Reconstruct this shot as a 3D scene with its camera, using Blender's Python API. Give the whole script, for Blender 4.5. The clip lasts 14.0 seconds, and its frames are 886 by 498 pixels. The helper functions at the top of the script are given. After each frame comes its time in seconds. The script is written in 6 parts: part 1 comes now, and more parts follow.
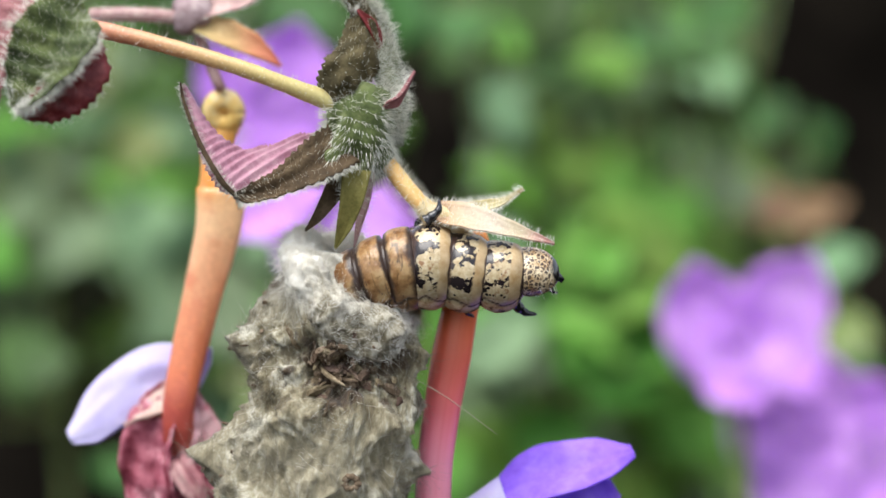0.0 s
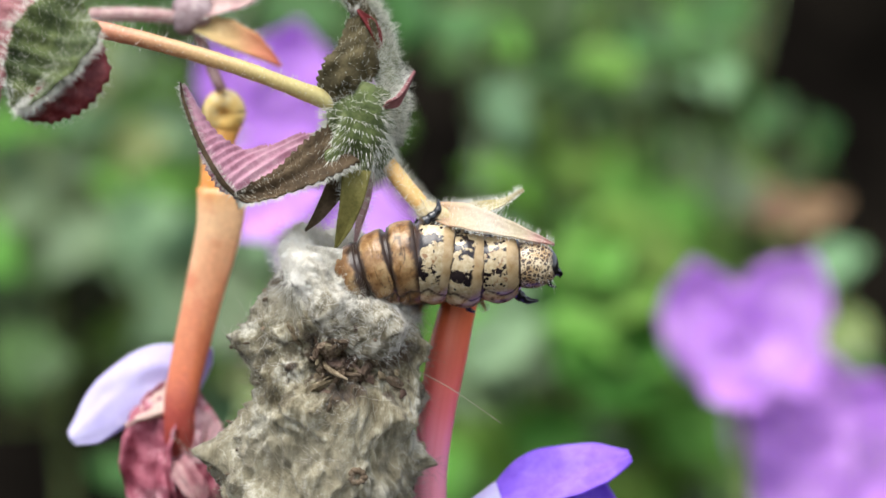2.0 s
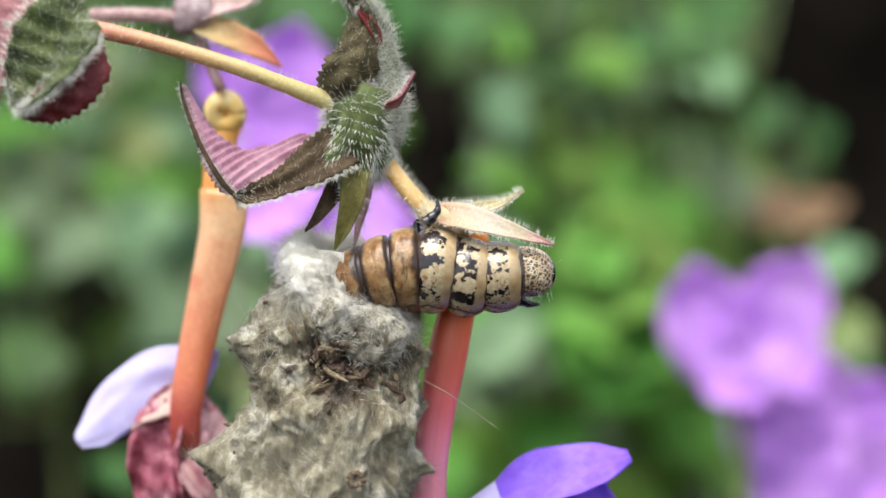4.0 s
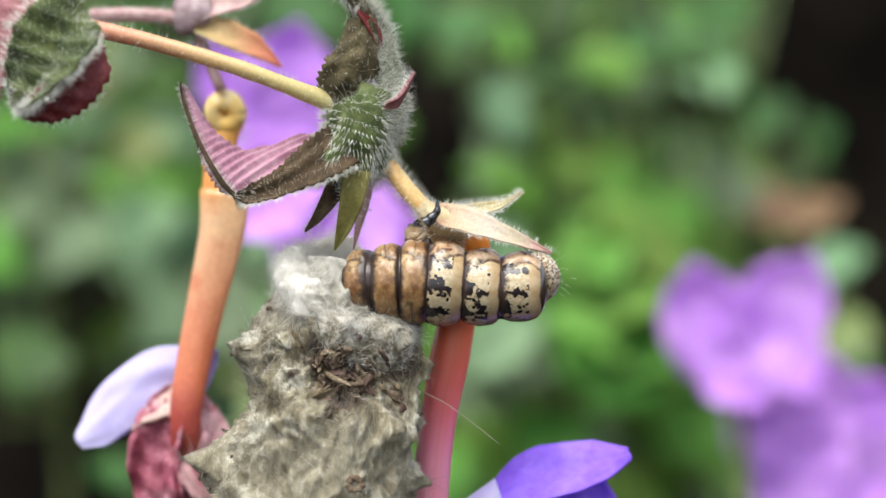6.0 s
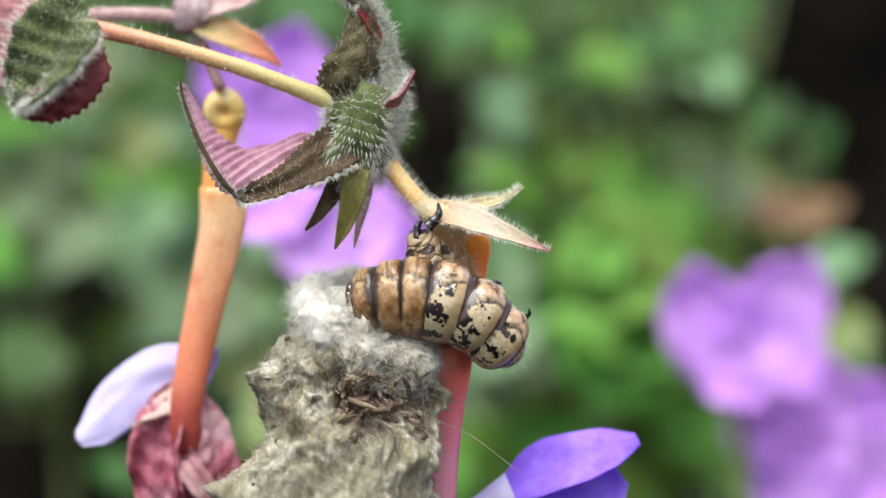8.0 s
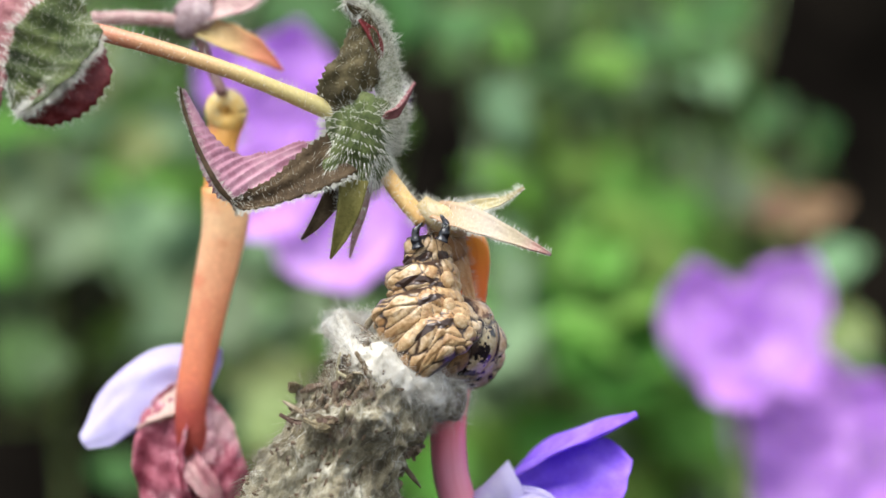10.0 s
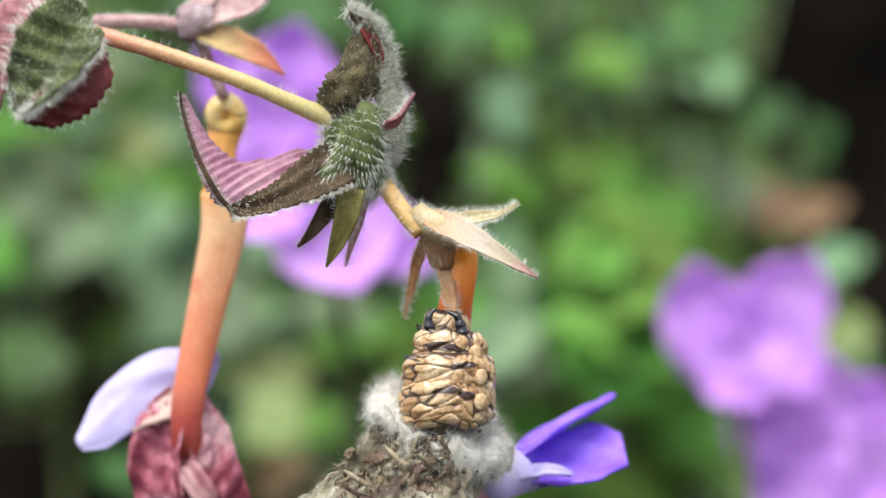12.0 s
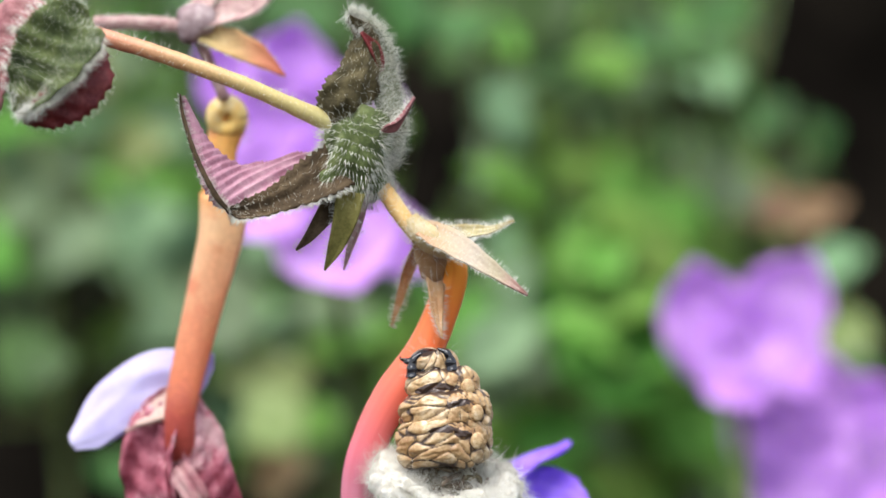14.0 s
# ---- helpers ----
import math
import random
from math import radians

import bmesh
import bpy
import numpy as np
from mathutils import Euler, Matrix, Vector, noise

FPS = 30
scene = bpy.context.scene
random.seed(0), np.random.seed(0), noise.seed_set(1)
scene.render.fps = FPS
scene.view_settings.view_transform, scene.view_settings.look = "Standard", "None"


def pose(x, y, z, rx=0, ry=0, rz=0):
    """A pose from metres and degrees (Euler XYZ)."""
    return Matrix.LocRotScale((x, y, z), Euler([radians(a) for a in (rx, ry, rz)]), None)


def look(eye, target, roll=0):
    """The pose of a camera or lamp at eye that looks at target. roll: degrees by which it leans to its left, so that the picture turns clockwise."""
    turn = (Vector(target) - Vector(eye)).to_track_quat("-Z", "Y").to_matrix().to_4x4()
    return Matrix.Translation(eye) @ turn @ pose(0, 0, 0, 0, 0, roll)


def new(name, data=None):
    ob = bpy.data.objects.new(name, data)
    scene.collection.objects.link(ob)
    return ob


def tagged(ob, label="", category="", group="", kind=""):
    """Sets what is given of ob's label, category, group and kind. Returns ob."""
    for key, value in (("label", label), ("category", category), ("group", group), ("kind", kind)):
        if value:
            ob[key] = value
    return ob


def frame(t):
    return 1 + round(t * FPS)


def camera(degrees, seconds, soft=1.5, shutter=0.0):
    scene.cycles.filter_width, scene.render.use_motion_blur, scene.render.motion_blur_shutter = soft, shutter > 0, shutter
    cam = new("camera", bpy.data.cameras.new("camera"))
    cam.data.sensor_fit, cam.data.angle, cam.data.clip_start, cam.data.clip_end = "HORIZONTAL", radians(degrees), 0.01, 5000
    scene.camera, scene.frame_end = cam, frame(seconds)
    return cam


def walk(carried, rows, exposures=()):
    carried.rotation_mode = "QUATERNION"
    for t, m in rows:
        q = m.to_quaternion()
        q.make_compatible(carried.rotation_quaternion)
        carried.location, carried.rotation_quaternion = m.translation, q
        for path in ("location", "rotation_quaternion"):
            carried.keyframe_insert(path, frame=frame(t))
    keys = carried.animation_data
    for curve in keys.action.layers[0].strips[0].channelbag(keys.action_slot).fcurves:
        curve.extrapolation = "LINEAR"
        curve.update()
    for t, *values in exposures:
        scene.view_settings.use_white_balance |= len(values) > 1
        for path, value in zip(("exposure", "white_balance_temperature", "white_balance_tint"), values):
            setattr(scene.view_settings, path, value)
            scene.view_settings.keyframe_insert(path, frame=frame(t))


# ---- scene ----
# The camera stands still before a flower sprig; the plane of sharpness is y = 0.
# Places are given by u, v (thirtieths of a millimetre on that plane, from its upper
# left corner, v downwards) and d (millimetres behind the plane, along the same ray).
FOV = 24.0
FOCUS = 1568 / 60 / math.tan(radians(FOV / 2))          # mm from lens to sharp plane
HEIGHT = 300.0                                          # mm of the lens over the soil


def at(u, v, d=0.0):
    s = (FOCUS + d) / FOCUS / 30
    return Vector(((u - 784) * s, d, (441 - v) * s + HEIGHT)) * 0.001


cam = camera(FOV, 14.0, soft=1.5)
eye = (0, -FOCUS * 0.001, HEIGHT * 0.001)
walk(cam, [(0, look(eye, (0, 0, HEIGHT * 0.001))), (14, look(eye, (0, 0, HEIGHT * 0.001)))])
cam.data.dof.use_dof = True
cam.data.dof.focus_distance = (FOCUS - 1.5) * 0.001
cam.data.dof.aperture_fstop = 22.0

# ---- light: bright hazy daylight from above ----
world = bpy.data.worlds.new("sky")
scene.world = world
world.use_nodes = True
sky = world.node_tree.nodes.new("ShaderNodeTexSky")
sky.sky_type, sky.sun_disc = "NISHITA", False
sky.sun_elevation, sky.sun_rotation = radians(65), radians(210)
world.node_tree.nodes["Background"].inputs[1].default_value = 0.15
haze = world.node_tree.nodes.new("ShaderNodeHueSaturation")        # thin white cloud greys the blue
haze.inputs["Saturation"].default_value = 0.45
world.node_tree.links.new(sky.outputs[0], haze.inputs["Color"])
world.node_tree.links.new(haze.outputs[0], world.node_tree.nodes["Background"].inputs[0])
sun = new("sun", bpy.data.lights.new("sun", "SUN"))
sun.data.energy, sun.data.angle, sun.data.color = 3.0, radians(50), (1.0, 0.97, 0.93)
sun.matrix_world = look((-0.4, -0.7, 1.7), (0, 0, 0))
scene.view_settings.exposure = 0.88


# ---- materials ----
class Nodes:
    """Short hand for building node materials."""

    def __init__(self, name):
        self.mat = bpy.data.materials.new(name)
        self.mat.use_nodes = True
        self.tree = self.mat.node_tree
        self.bsdf = self.tree.nodes["Principled BSDF"]
        self.out = self.tree.nodes["Material Output"]
        self.obj = self.add("ShaderNodeTexCoord").outputs["Object"]

    def add(self, kind, **sets):
        n = self.tree.nodes.new(kind)
        for k, v in sets.items():
            setattr(n, k, v)
        return n

    def put(self, socket, value):
        if isinstance(value, (int, float)):
            socket.default_value = value
        elif isinstance(value, tuple):
            socket.default_value = (*value, 1.0)[:len(socket.default_value)]
        else:
            self.tree.links.new(value, socket)

    def math(self, op, a, b=0.0, c=0.0):
        n = self.add("ShaderNodeMath", operation=op)
        for s, x in zip(n.inputs, (a, b, c)):
            self.put(s, x)
        return n.outputs[0]

    def noise(self, per_mm, detail=4.0, rough=0.6, vec=None):
        n = self.add("ShaderNodeTexNoise")
        self.put(n.inputs["Vector"], vec or self.obj)
        n.inputs["Scale"].default_value = per_mm * 1000
        n.inputs["Detail"].default_value = detail
        n.inputs["Roughness"].default_value = rough
        return n.outputs["Fac"]

    def ramp(self, value, stops):
        n = self.add("ShaderNodeValToRGB")
        self.put(n.inputs[0], value)
        els = n.color_ramp.elements
        while len(els) < len(stops):
            els.new(0.5)
        for e, (p, c) in zip(els, stops):
            e.position, e.color = p, (*c, 1.0)
        return n.outputs[0]

    def mix(self, f, a, b, how="MIX"):
        n = self.add("ShaderNodeMix", data_type="RGBA", blend_type=how)
        self.put(n.inputs[0], f)
        self.put(n.inputs[6], a)
        self.put(n.inputs[7], b)
        return n.outputs[2]

    def step(self, x, lo, hi):
        n = self.add("ShaderNodeMapRange", interpolation_type="SMOOTHSTEP")
        self.put(n.inputs[0], x)
        n.inputs[1].default_value, n.inputs[2].default_value = lo, hi
        return n.outputs[0]

    def axes(self):
        n = self.add("ShaderNodeSeparateXYZ")
        self.put(n.inputs[0], self.obj)
        return n.outputs

    def finish(self, colour, rough=0.5, bump=None, strength=0.4, reach=0.1, through_light=0.0, gloss=0.4, sheen=0.0):
        self.put(self.bsdf.inputs["Base Color"], colour)
        self.put(self.bsdf.inputs["Roughness"], rough)
        self.bsdf.inputs["Specular IOR Level"].default_value = gloss
        self.bsdf.inputs["Sheen Weight"].default_value = sheen
        if bump is not None:
            b = self.add("ShaderNodeBump")
            b.inputs["Strength"].default_value = strength
            b.inputs["Distance"].default_value = reach * 0.001
            self.put(b.inputs["Height"], bump)
            self.put(self.bsdf.inputs["Normal"], b.outputs[0])
        if through_light:
            t = self.add("ShaderNodeBsdfTranslucent")
            self.put(t.inputs[0], colour)
            m = self.add("ShaderNodeMixShader")
            m.inputs[0].default_value = through_light
            self.put(m.inputs[1], self.bsdf.outputs[0])
            self.put(m.inputs[2], t.outputs[0])
            self.put(self.out.inputs[0], m.outputs[0])
        return self.mat


def organic(name, dark, mid, light, grain=0.6, rough=0.5, strength=0.4, through_light=0.0, gloss=0.4, sheen=0.0, vary=0.0):
    """Plant tissue or silk: three tones by noise at two scales, fine relief."""
    n = Nodes(name)
    big, small = n.noise(grain, 5), n.noise(grain * 7, 4)
    val = n.math("ADD", n.math("MULTIPLY", big, 0.7), n.math("MULTIPLY", small, 0.3))
    col = n.ramp(val, [(0.36, dark), (0.5, mid), (0.64, light)])
    if vary:
        info = n.add("ShaderNodeObjectInfo").outputs["Random"]
        h = n.add("ShaderNodeHueSaturation")
        n.put(h.inputs["Hue"], n.math("MULTIPLY_ADD", info, 0.05 * vary, 0.5 - 0.025 * vary))
        n.put(h.inputs["Value"], n.math("MULTIPLY_ADD", info, 0.6 * vary, 1 - 0.3 * vary))
        n.put(h.inputs["Color"], col)
        col = h.outputs[0]
    return n.finish(col, rough, small, strength, 0.12, through_light, gloss, sheen)


def graded(name, axis, lo, hi, stops, grain=0.8, rough=0.45, through_light=0.15, spots=None, gloss=0.4):
    """A colour run along one axis (mm from the part's origin), mottled."""
    n = Nodes(name)
    x = n.axes()["XYZ".index(axis)]
    run = n.math("DIVIDE", n.math("SUBTRACT", x, lo * 0.001), (hi - lo) * 0.001)
    wob = n.math("MULTIPLY_ADD", n.noise(grain, 4), 0.22, -0.11)
    col = n.ramp(n.math("ADD", run, wob), stops)
    fine = n.noise(grain * 6, 3)
    col = n.mix(n.step(fine, 0.35, 0.75), n.mix(0.18, col, (0.25, 0.06, 0.03), "MULTIPLY"), col)
    if spots:
        col = n.mix(n.math("MULTIPLY", n.step(n.noise(grain * 0.9, 5), 0.5, 0.66), 0.6), col, spots)
    return n.finish(col, rough, fine, 0.35, 0.08, through_light, gloss)


def silk_material(name):
    """Felted grey silk: streaks along and across, olive and brown stains, dark grit."""
    n = Nodes(name)
    m = n.add("ShaderNodeMapping")
    n.put(m.inputs["Vector"], n.obj)
    m.inputs["Scale"].default_value = (1.0, 1.0, 0.28)
    m.inputs["Rotation"].default_value = (0.3, 0.5, 0.0)
    streak = n.noise(2.4, 6, 0.72, m.outputs[0])
    big, mid, fine = n.noise(0.17, 5), n.noise(0.4, 6, 0.62), n.noise(6, 5, 0.75)
    val = n.math("ADD", n.math("MULTIPLY", mid, 0.6), n.math("MULTIPLY", streak, 0.4))
    base = n.ramp(val, [(0.4, (0.1, 0.08, 0.046)), (0.45, (0.2, 0.168, 0.1)), (0.495, (0.3, 0.262, 0.17)), (0.535, (0.44, 0.4, 0.285)), (0.585, (0.72, 0.69, 0.57))])
    base = n.mix(n.math("MULTIPLY", n.step(big, 0.5, 0.66), 0.4), base, (0.22, 0.2, 0.115))
    base = n.mix(n.math("MULTIPLY", n.step(n.noise(0.33, 5, 0.7), 0.54, 0.62), 0.75), base, (0.08, 0.062, 0.036))
    base = n.mix(n.math("MULTIPLY", n.step(fine, 0.62, 0.74), 0.3), base, (0.09, 0.075, 0.045))
    x, y, z = n.axes()
    low = n.math("MULTIPLY", n.step(n.math("ADD", z, n.math("MULTIPLY_ADD", big, 0.008, -0.004)), -0.0062, -0.0095), 0.35)
    base = n.mix(low, base, n.ramp(big, [(0.38, (0.33, 0.29, 0.195)), (0.5, (0.43, 0.39, 0.275)), (0.62, (0.54, 0.5, 0.38))]))
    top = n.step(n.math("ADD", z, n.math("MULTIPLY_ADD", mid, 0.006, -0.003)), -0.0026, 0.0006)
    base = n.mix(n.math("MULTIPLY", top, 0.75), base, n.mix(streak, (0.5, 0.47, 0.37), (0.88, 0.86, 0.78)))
    # darkens the hollow with painted shade and bark dirt, the rear with dirt alone
    soil = n.add("ShaderNodeAttribute", attribute_name="dirt_and_shade").outputs["Fac"]
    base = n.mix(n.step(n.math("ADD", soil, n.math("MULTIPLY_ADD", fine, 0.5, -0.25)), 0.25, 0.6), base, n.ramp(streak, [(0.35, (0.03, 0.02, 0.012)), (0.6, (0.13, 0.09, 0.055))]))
    return n.finish(base, 0.95, n.math("ADD", n.math("ADD", mid, n.math("MULTIPLY", streak, 1.8)), n.math("MULTIPLY", fine, 0.7)), 0.65, 0.4, 0.0, 0.1, 0.2)


def wool_material():
    """Cotton-like silk: cream white, dingy olive grey where it is soiled."""
    n = Nodes("silk_wool")
    big, mid, fine = n.noise(0.35, 5, 0.6), n.noise(1.6, 5, 0.7), n.noise(9, 4, 0.7)
    clean = n.ramp(mid, [(0.34, (0.72, 0.67, 0.55)), (0.5, (0.86, 0.825, 0.73)), (0.64, (0.95, 0.93, 0.865))])
    dingy = n.ramp(mid, [(0.36, (0.13, 0.11, 0.068)), (0.48, (0.28, 0.25, 0.18)), (0.62, (0.52, 0.49, 0.4))])
    soil = n.add("ShaderNodeAttribute", attribute_name="dirt_and_shade").outputs["Fac"]
    col = n.mix(n.step(n.math("ADD", soil, n.math("MULTIPLY_ADD", big, 1.6, -0.8)), 0.25, 0.75), clean, dingy)
    return n.finish(col, 0.95, n.math("ADD", mid, n.math("MULTIPLY", fine, 0.6)), 0.45, 0.25, 0.15, 0.1, 0.3)


def fibre_material(name, stops):
    """Single fibres, each with its own tone."""
    n = Nodes(name)
    each = n.add("ShaderNodeNewGeometry").outputs["Random Per Island"]
    return n.finish(n.ramp(each, stops), 0.8, None, 0, 0, 0.15, 0.15)


def plate_material():
    """Cream back plates with black blotches and dots; a horn-coloured smooth band in front; tan underside."""
    n = Nodes("thorax_plate")
    x, y, z = n.axes()
    turn = n.math("ARCTAN2", y, z)
    phi = n.math("ABSOLUTE", turn)
    info = n.add("ShaderNodeObjectInfo").outputs["Random"]
    shifted = n.add("ShaderNodeVectorMath", operation="ADD")
    n.put(shifted.inputs[0], n.obj)
    n.put(shifted.inputs[1], n.math("MULTIPLY", info, 0.05))
    vec = shifted.outputs[0]
    coarse, fine = n.noise(1.5, 5, 0.62, vec), n.noise(4.0, 4, 0.6, vec)
    rows = [n.math("SUBTRACT", 1.0, n.math("DIVIDE", n.math("ABSOLUTE", n.math("SUBTRACT", phi, at_phi)), 0.34)) for at_phi in (0.3, 1.05)]
    near = n.math("MAXIMUM", n.math("MAXIMUM", rows[0], rows[1]), -0.6)
    score = n.math("ADD", coarse, n.math("MULTIPLY", near, 0.15))
    score = n.math("ADD", score, n.math("MULTIPLY", fine, 0.12))
    score = n.math("ADD", score, n.math("MULTIPLY", n.step(x, -0.0005, -0.001), 0.07))
    black = n.step(score, 0.66, 0.69)
    vor = n.add("ShaderNodeTexVoronoi")
    n.put(vor.inputs["Vector"], vec)
    vor.inputs["Scale"].default_value = 2000
    pick = n.math("GREATER_THAN", n.noise(0.9, 2, 0.5, vec), 0.45)
    dots = n.math("MULTIPLY", n.math("LESS_THAN", vor.outputs["Distance"], 0.22), pick)
    cream = n.ramp(fine, [(0.3, (0.36, 0.265, 0.135)), (0.52, (0.49, 0.395, 0.24)), (0.75, (0.6, 0.52, 0.37))])
    col = n.mix(n.math("MULTIPLY", n.step(n.noise(1.3, 4, 0.6, vec), 0.58, 0.66), 0.8), cream, (0.2, 0.075, 0.025))
    col = n.mix(n.math("MAXIMUM", black, dots), col, (0.018, 0.013, 0.014))
    horn = n.ramp(n.noise(1.2, 3), [(0.3, (0.33, 0.21, 0.09)), (0.7, (0.53, 0.4, 0.23))])
    col = n.mix(n.step(n.math("ADD", x, n.math("MULTIPLY_ADD", coarse, 0.0005, -0.00025)), 0.00044, 0.00056), col, horn)
    under = n.ramp(coarse, [(0.38, (0.12, 0.06, 0.035)), (0.45, (0.42, 0.26, 0.14)), (0.62, (0.62, 0.46, 0.31))])
    col = n.mix(n.math("MAXIMUM", n.step(turn, 1.18, 1.3), n.step(turn, -1.7, -1.82)), col, under)
    cell = n.add("ShaderNodeAttribute", attribute_name="fold").outputs["Fac"]
    col = n.mix(n.step(n.math("ADD", cell, n.math("MULTIPLY_ADD", fine, 0.4, -0.2)), 0.3, 0.78), (0.05, 0.03, 0.024), col)
    return n.finish(col, 0.24, fine, 0.08, 0.06, 0.0, 0.55)


def ring_material():
    """Soft abdomen rings: horn tan, darker creases and blotches."""
    n = Nodes("abdomen_ring")
    x, y, z = n.axes()
    coarse, fine = n.noise(0.8, 4), n.noise(5, 4)
    col = n.ramp(coarse, [(0.36, (0.145, 0.065, 0.022)), (0.48, (0.28, 0.155, 0.063)), (0.62, (0.42, 0.285, 0.14))])
    col = n.mix(n.math("MULTIPLY", n.step(n.noise(0.55, 4, 0.7), 0.58, 0.66), 0.7), col, (0.1, 0.045, 0.018))
    cell = n.add("ShaderNodeAttribute", attribute_name="fold").outputs["Fac"]
    col = n.mix(n.step(n.math("ADD", cell, n.math("MULTIPLY_ADD", fine, 0.5, -0.25)), 0.25, 0.85), (0.035, 0.02, 0.014), col)
    return n.finish(col, 0.3, fine, 0.25, 0.08, 0.0, 0.45)


def cell_material():
    """Tan swollen skin folds with dark lines between them."""
    n = Nodes("belly_skin")
    cell = n.add("ShaderNodeAttribute", attribute_name="fold").outputs["Fac"]
    coarse, fine = n.noise(0.6, 4), n.noise(4, 4)
    tan = n.ramp(n.math("ADD", n.math("MULTIPLY", coarse, 0.7), n.math("MULTIPLY", fine, 0.3)), [(0.38, (0.3, 0.16, 0.065)), (0.49, (0.46, 0.3, 0.145)), (0.6, (0.66, 0.52, 0.34))])
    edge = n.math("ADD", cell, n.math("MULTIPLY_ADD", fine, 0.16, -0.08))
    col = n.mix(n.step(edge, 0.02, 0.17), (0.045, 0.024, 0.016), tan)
    col = n.mix(n.math("MULTIPLY", n.step(n.noise(0.45, 4, 0.7), 0.6, 0.68), 0.6), col, (0.12, 0.05, 0.025))
    return n.finish(col, 0.3, fine, 0.25, 0.06, 0.0, 0.55)


def head_material():
    n = Nodes("head_shell")
    x, y, z = n.axes()
    vor = n.add("ShaderNodeTexVoronoi", feature="DISTANCE_TO_EDGE")
    warp = n.add("ShaderNodeVectorMath", operation="ADD")
    n.put(warp.inputs[0], n.obj)
    n.put(warp.inputs[1], n.math("MULTIPLY", n.noise(2.0, 3), 0.0005))
    n.put(vor.inputs["Vector"], warp.outputs[0])
    vor.inputs["Scale"].default_value = 3900
    pale = n.ramp(n.noise(1.5, 4), [(0.35, (0.4, 0.24, 0.1)), (0.65, (0.8, 0.68, 0.46))])
    col = n.mix(n.math("MULTIPLY", n.step(vor.outputs["Distance"], 0.07, 0.17), 0.9), pale, (0.045, 0.03, 0.03))
    col = n.mix(n.step(n.math("ADD", x, n.math("MULTIPLY", n.noise(1.0, 3), 0.001)), 0.0014, 0.0017), col, (0.012, 0.01, 0.012))
    return n.finish(col, 0.22, vor.outputs["Distance"], 0.15, 0.05, 0.0, 0.6)


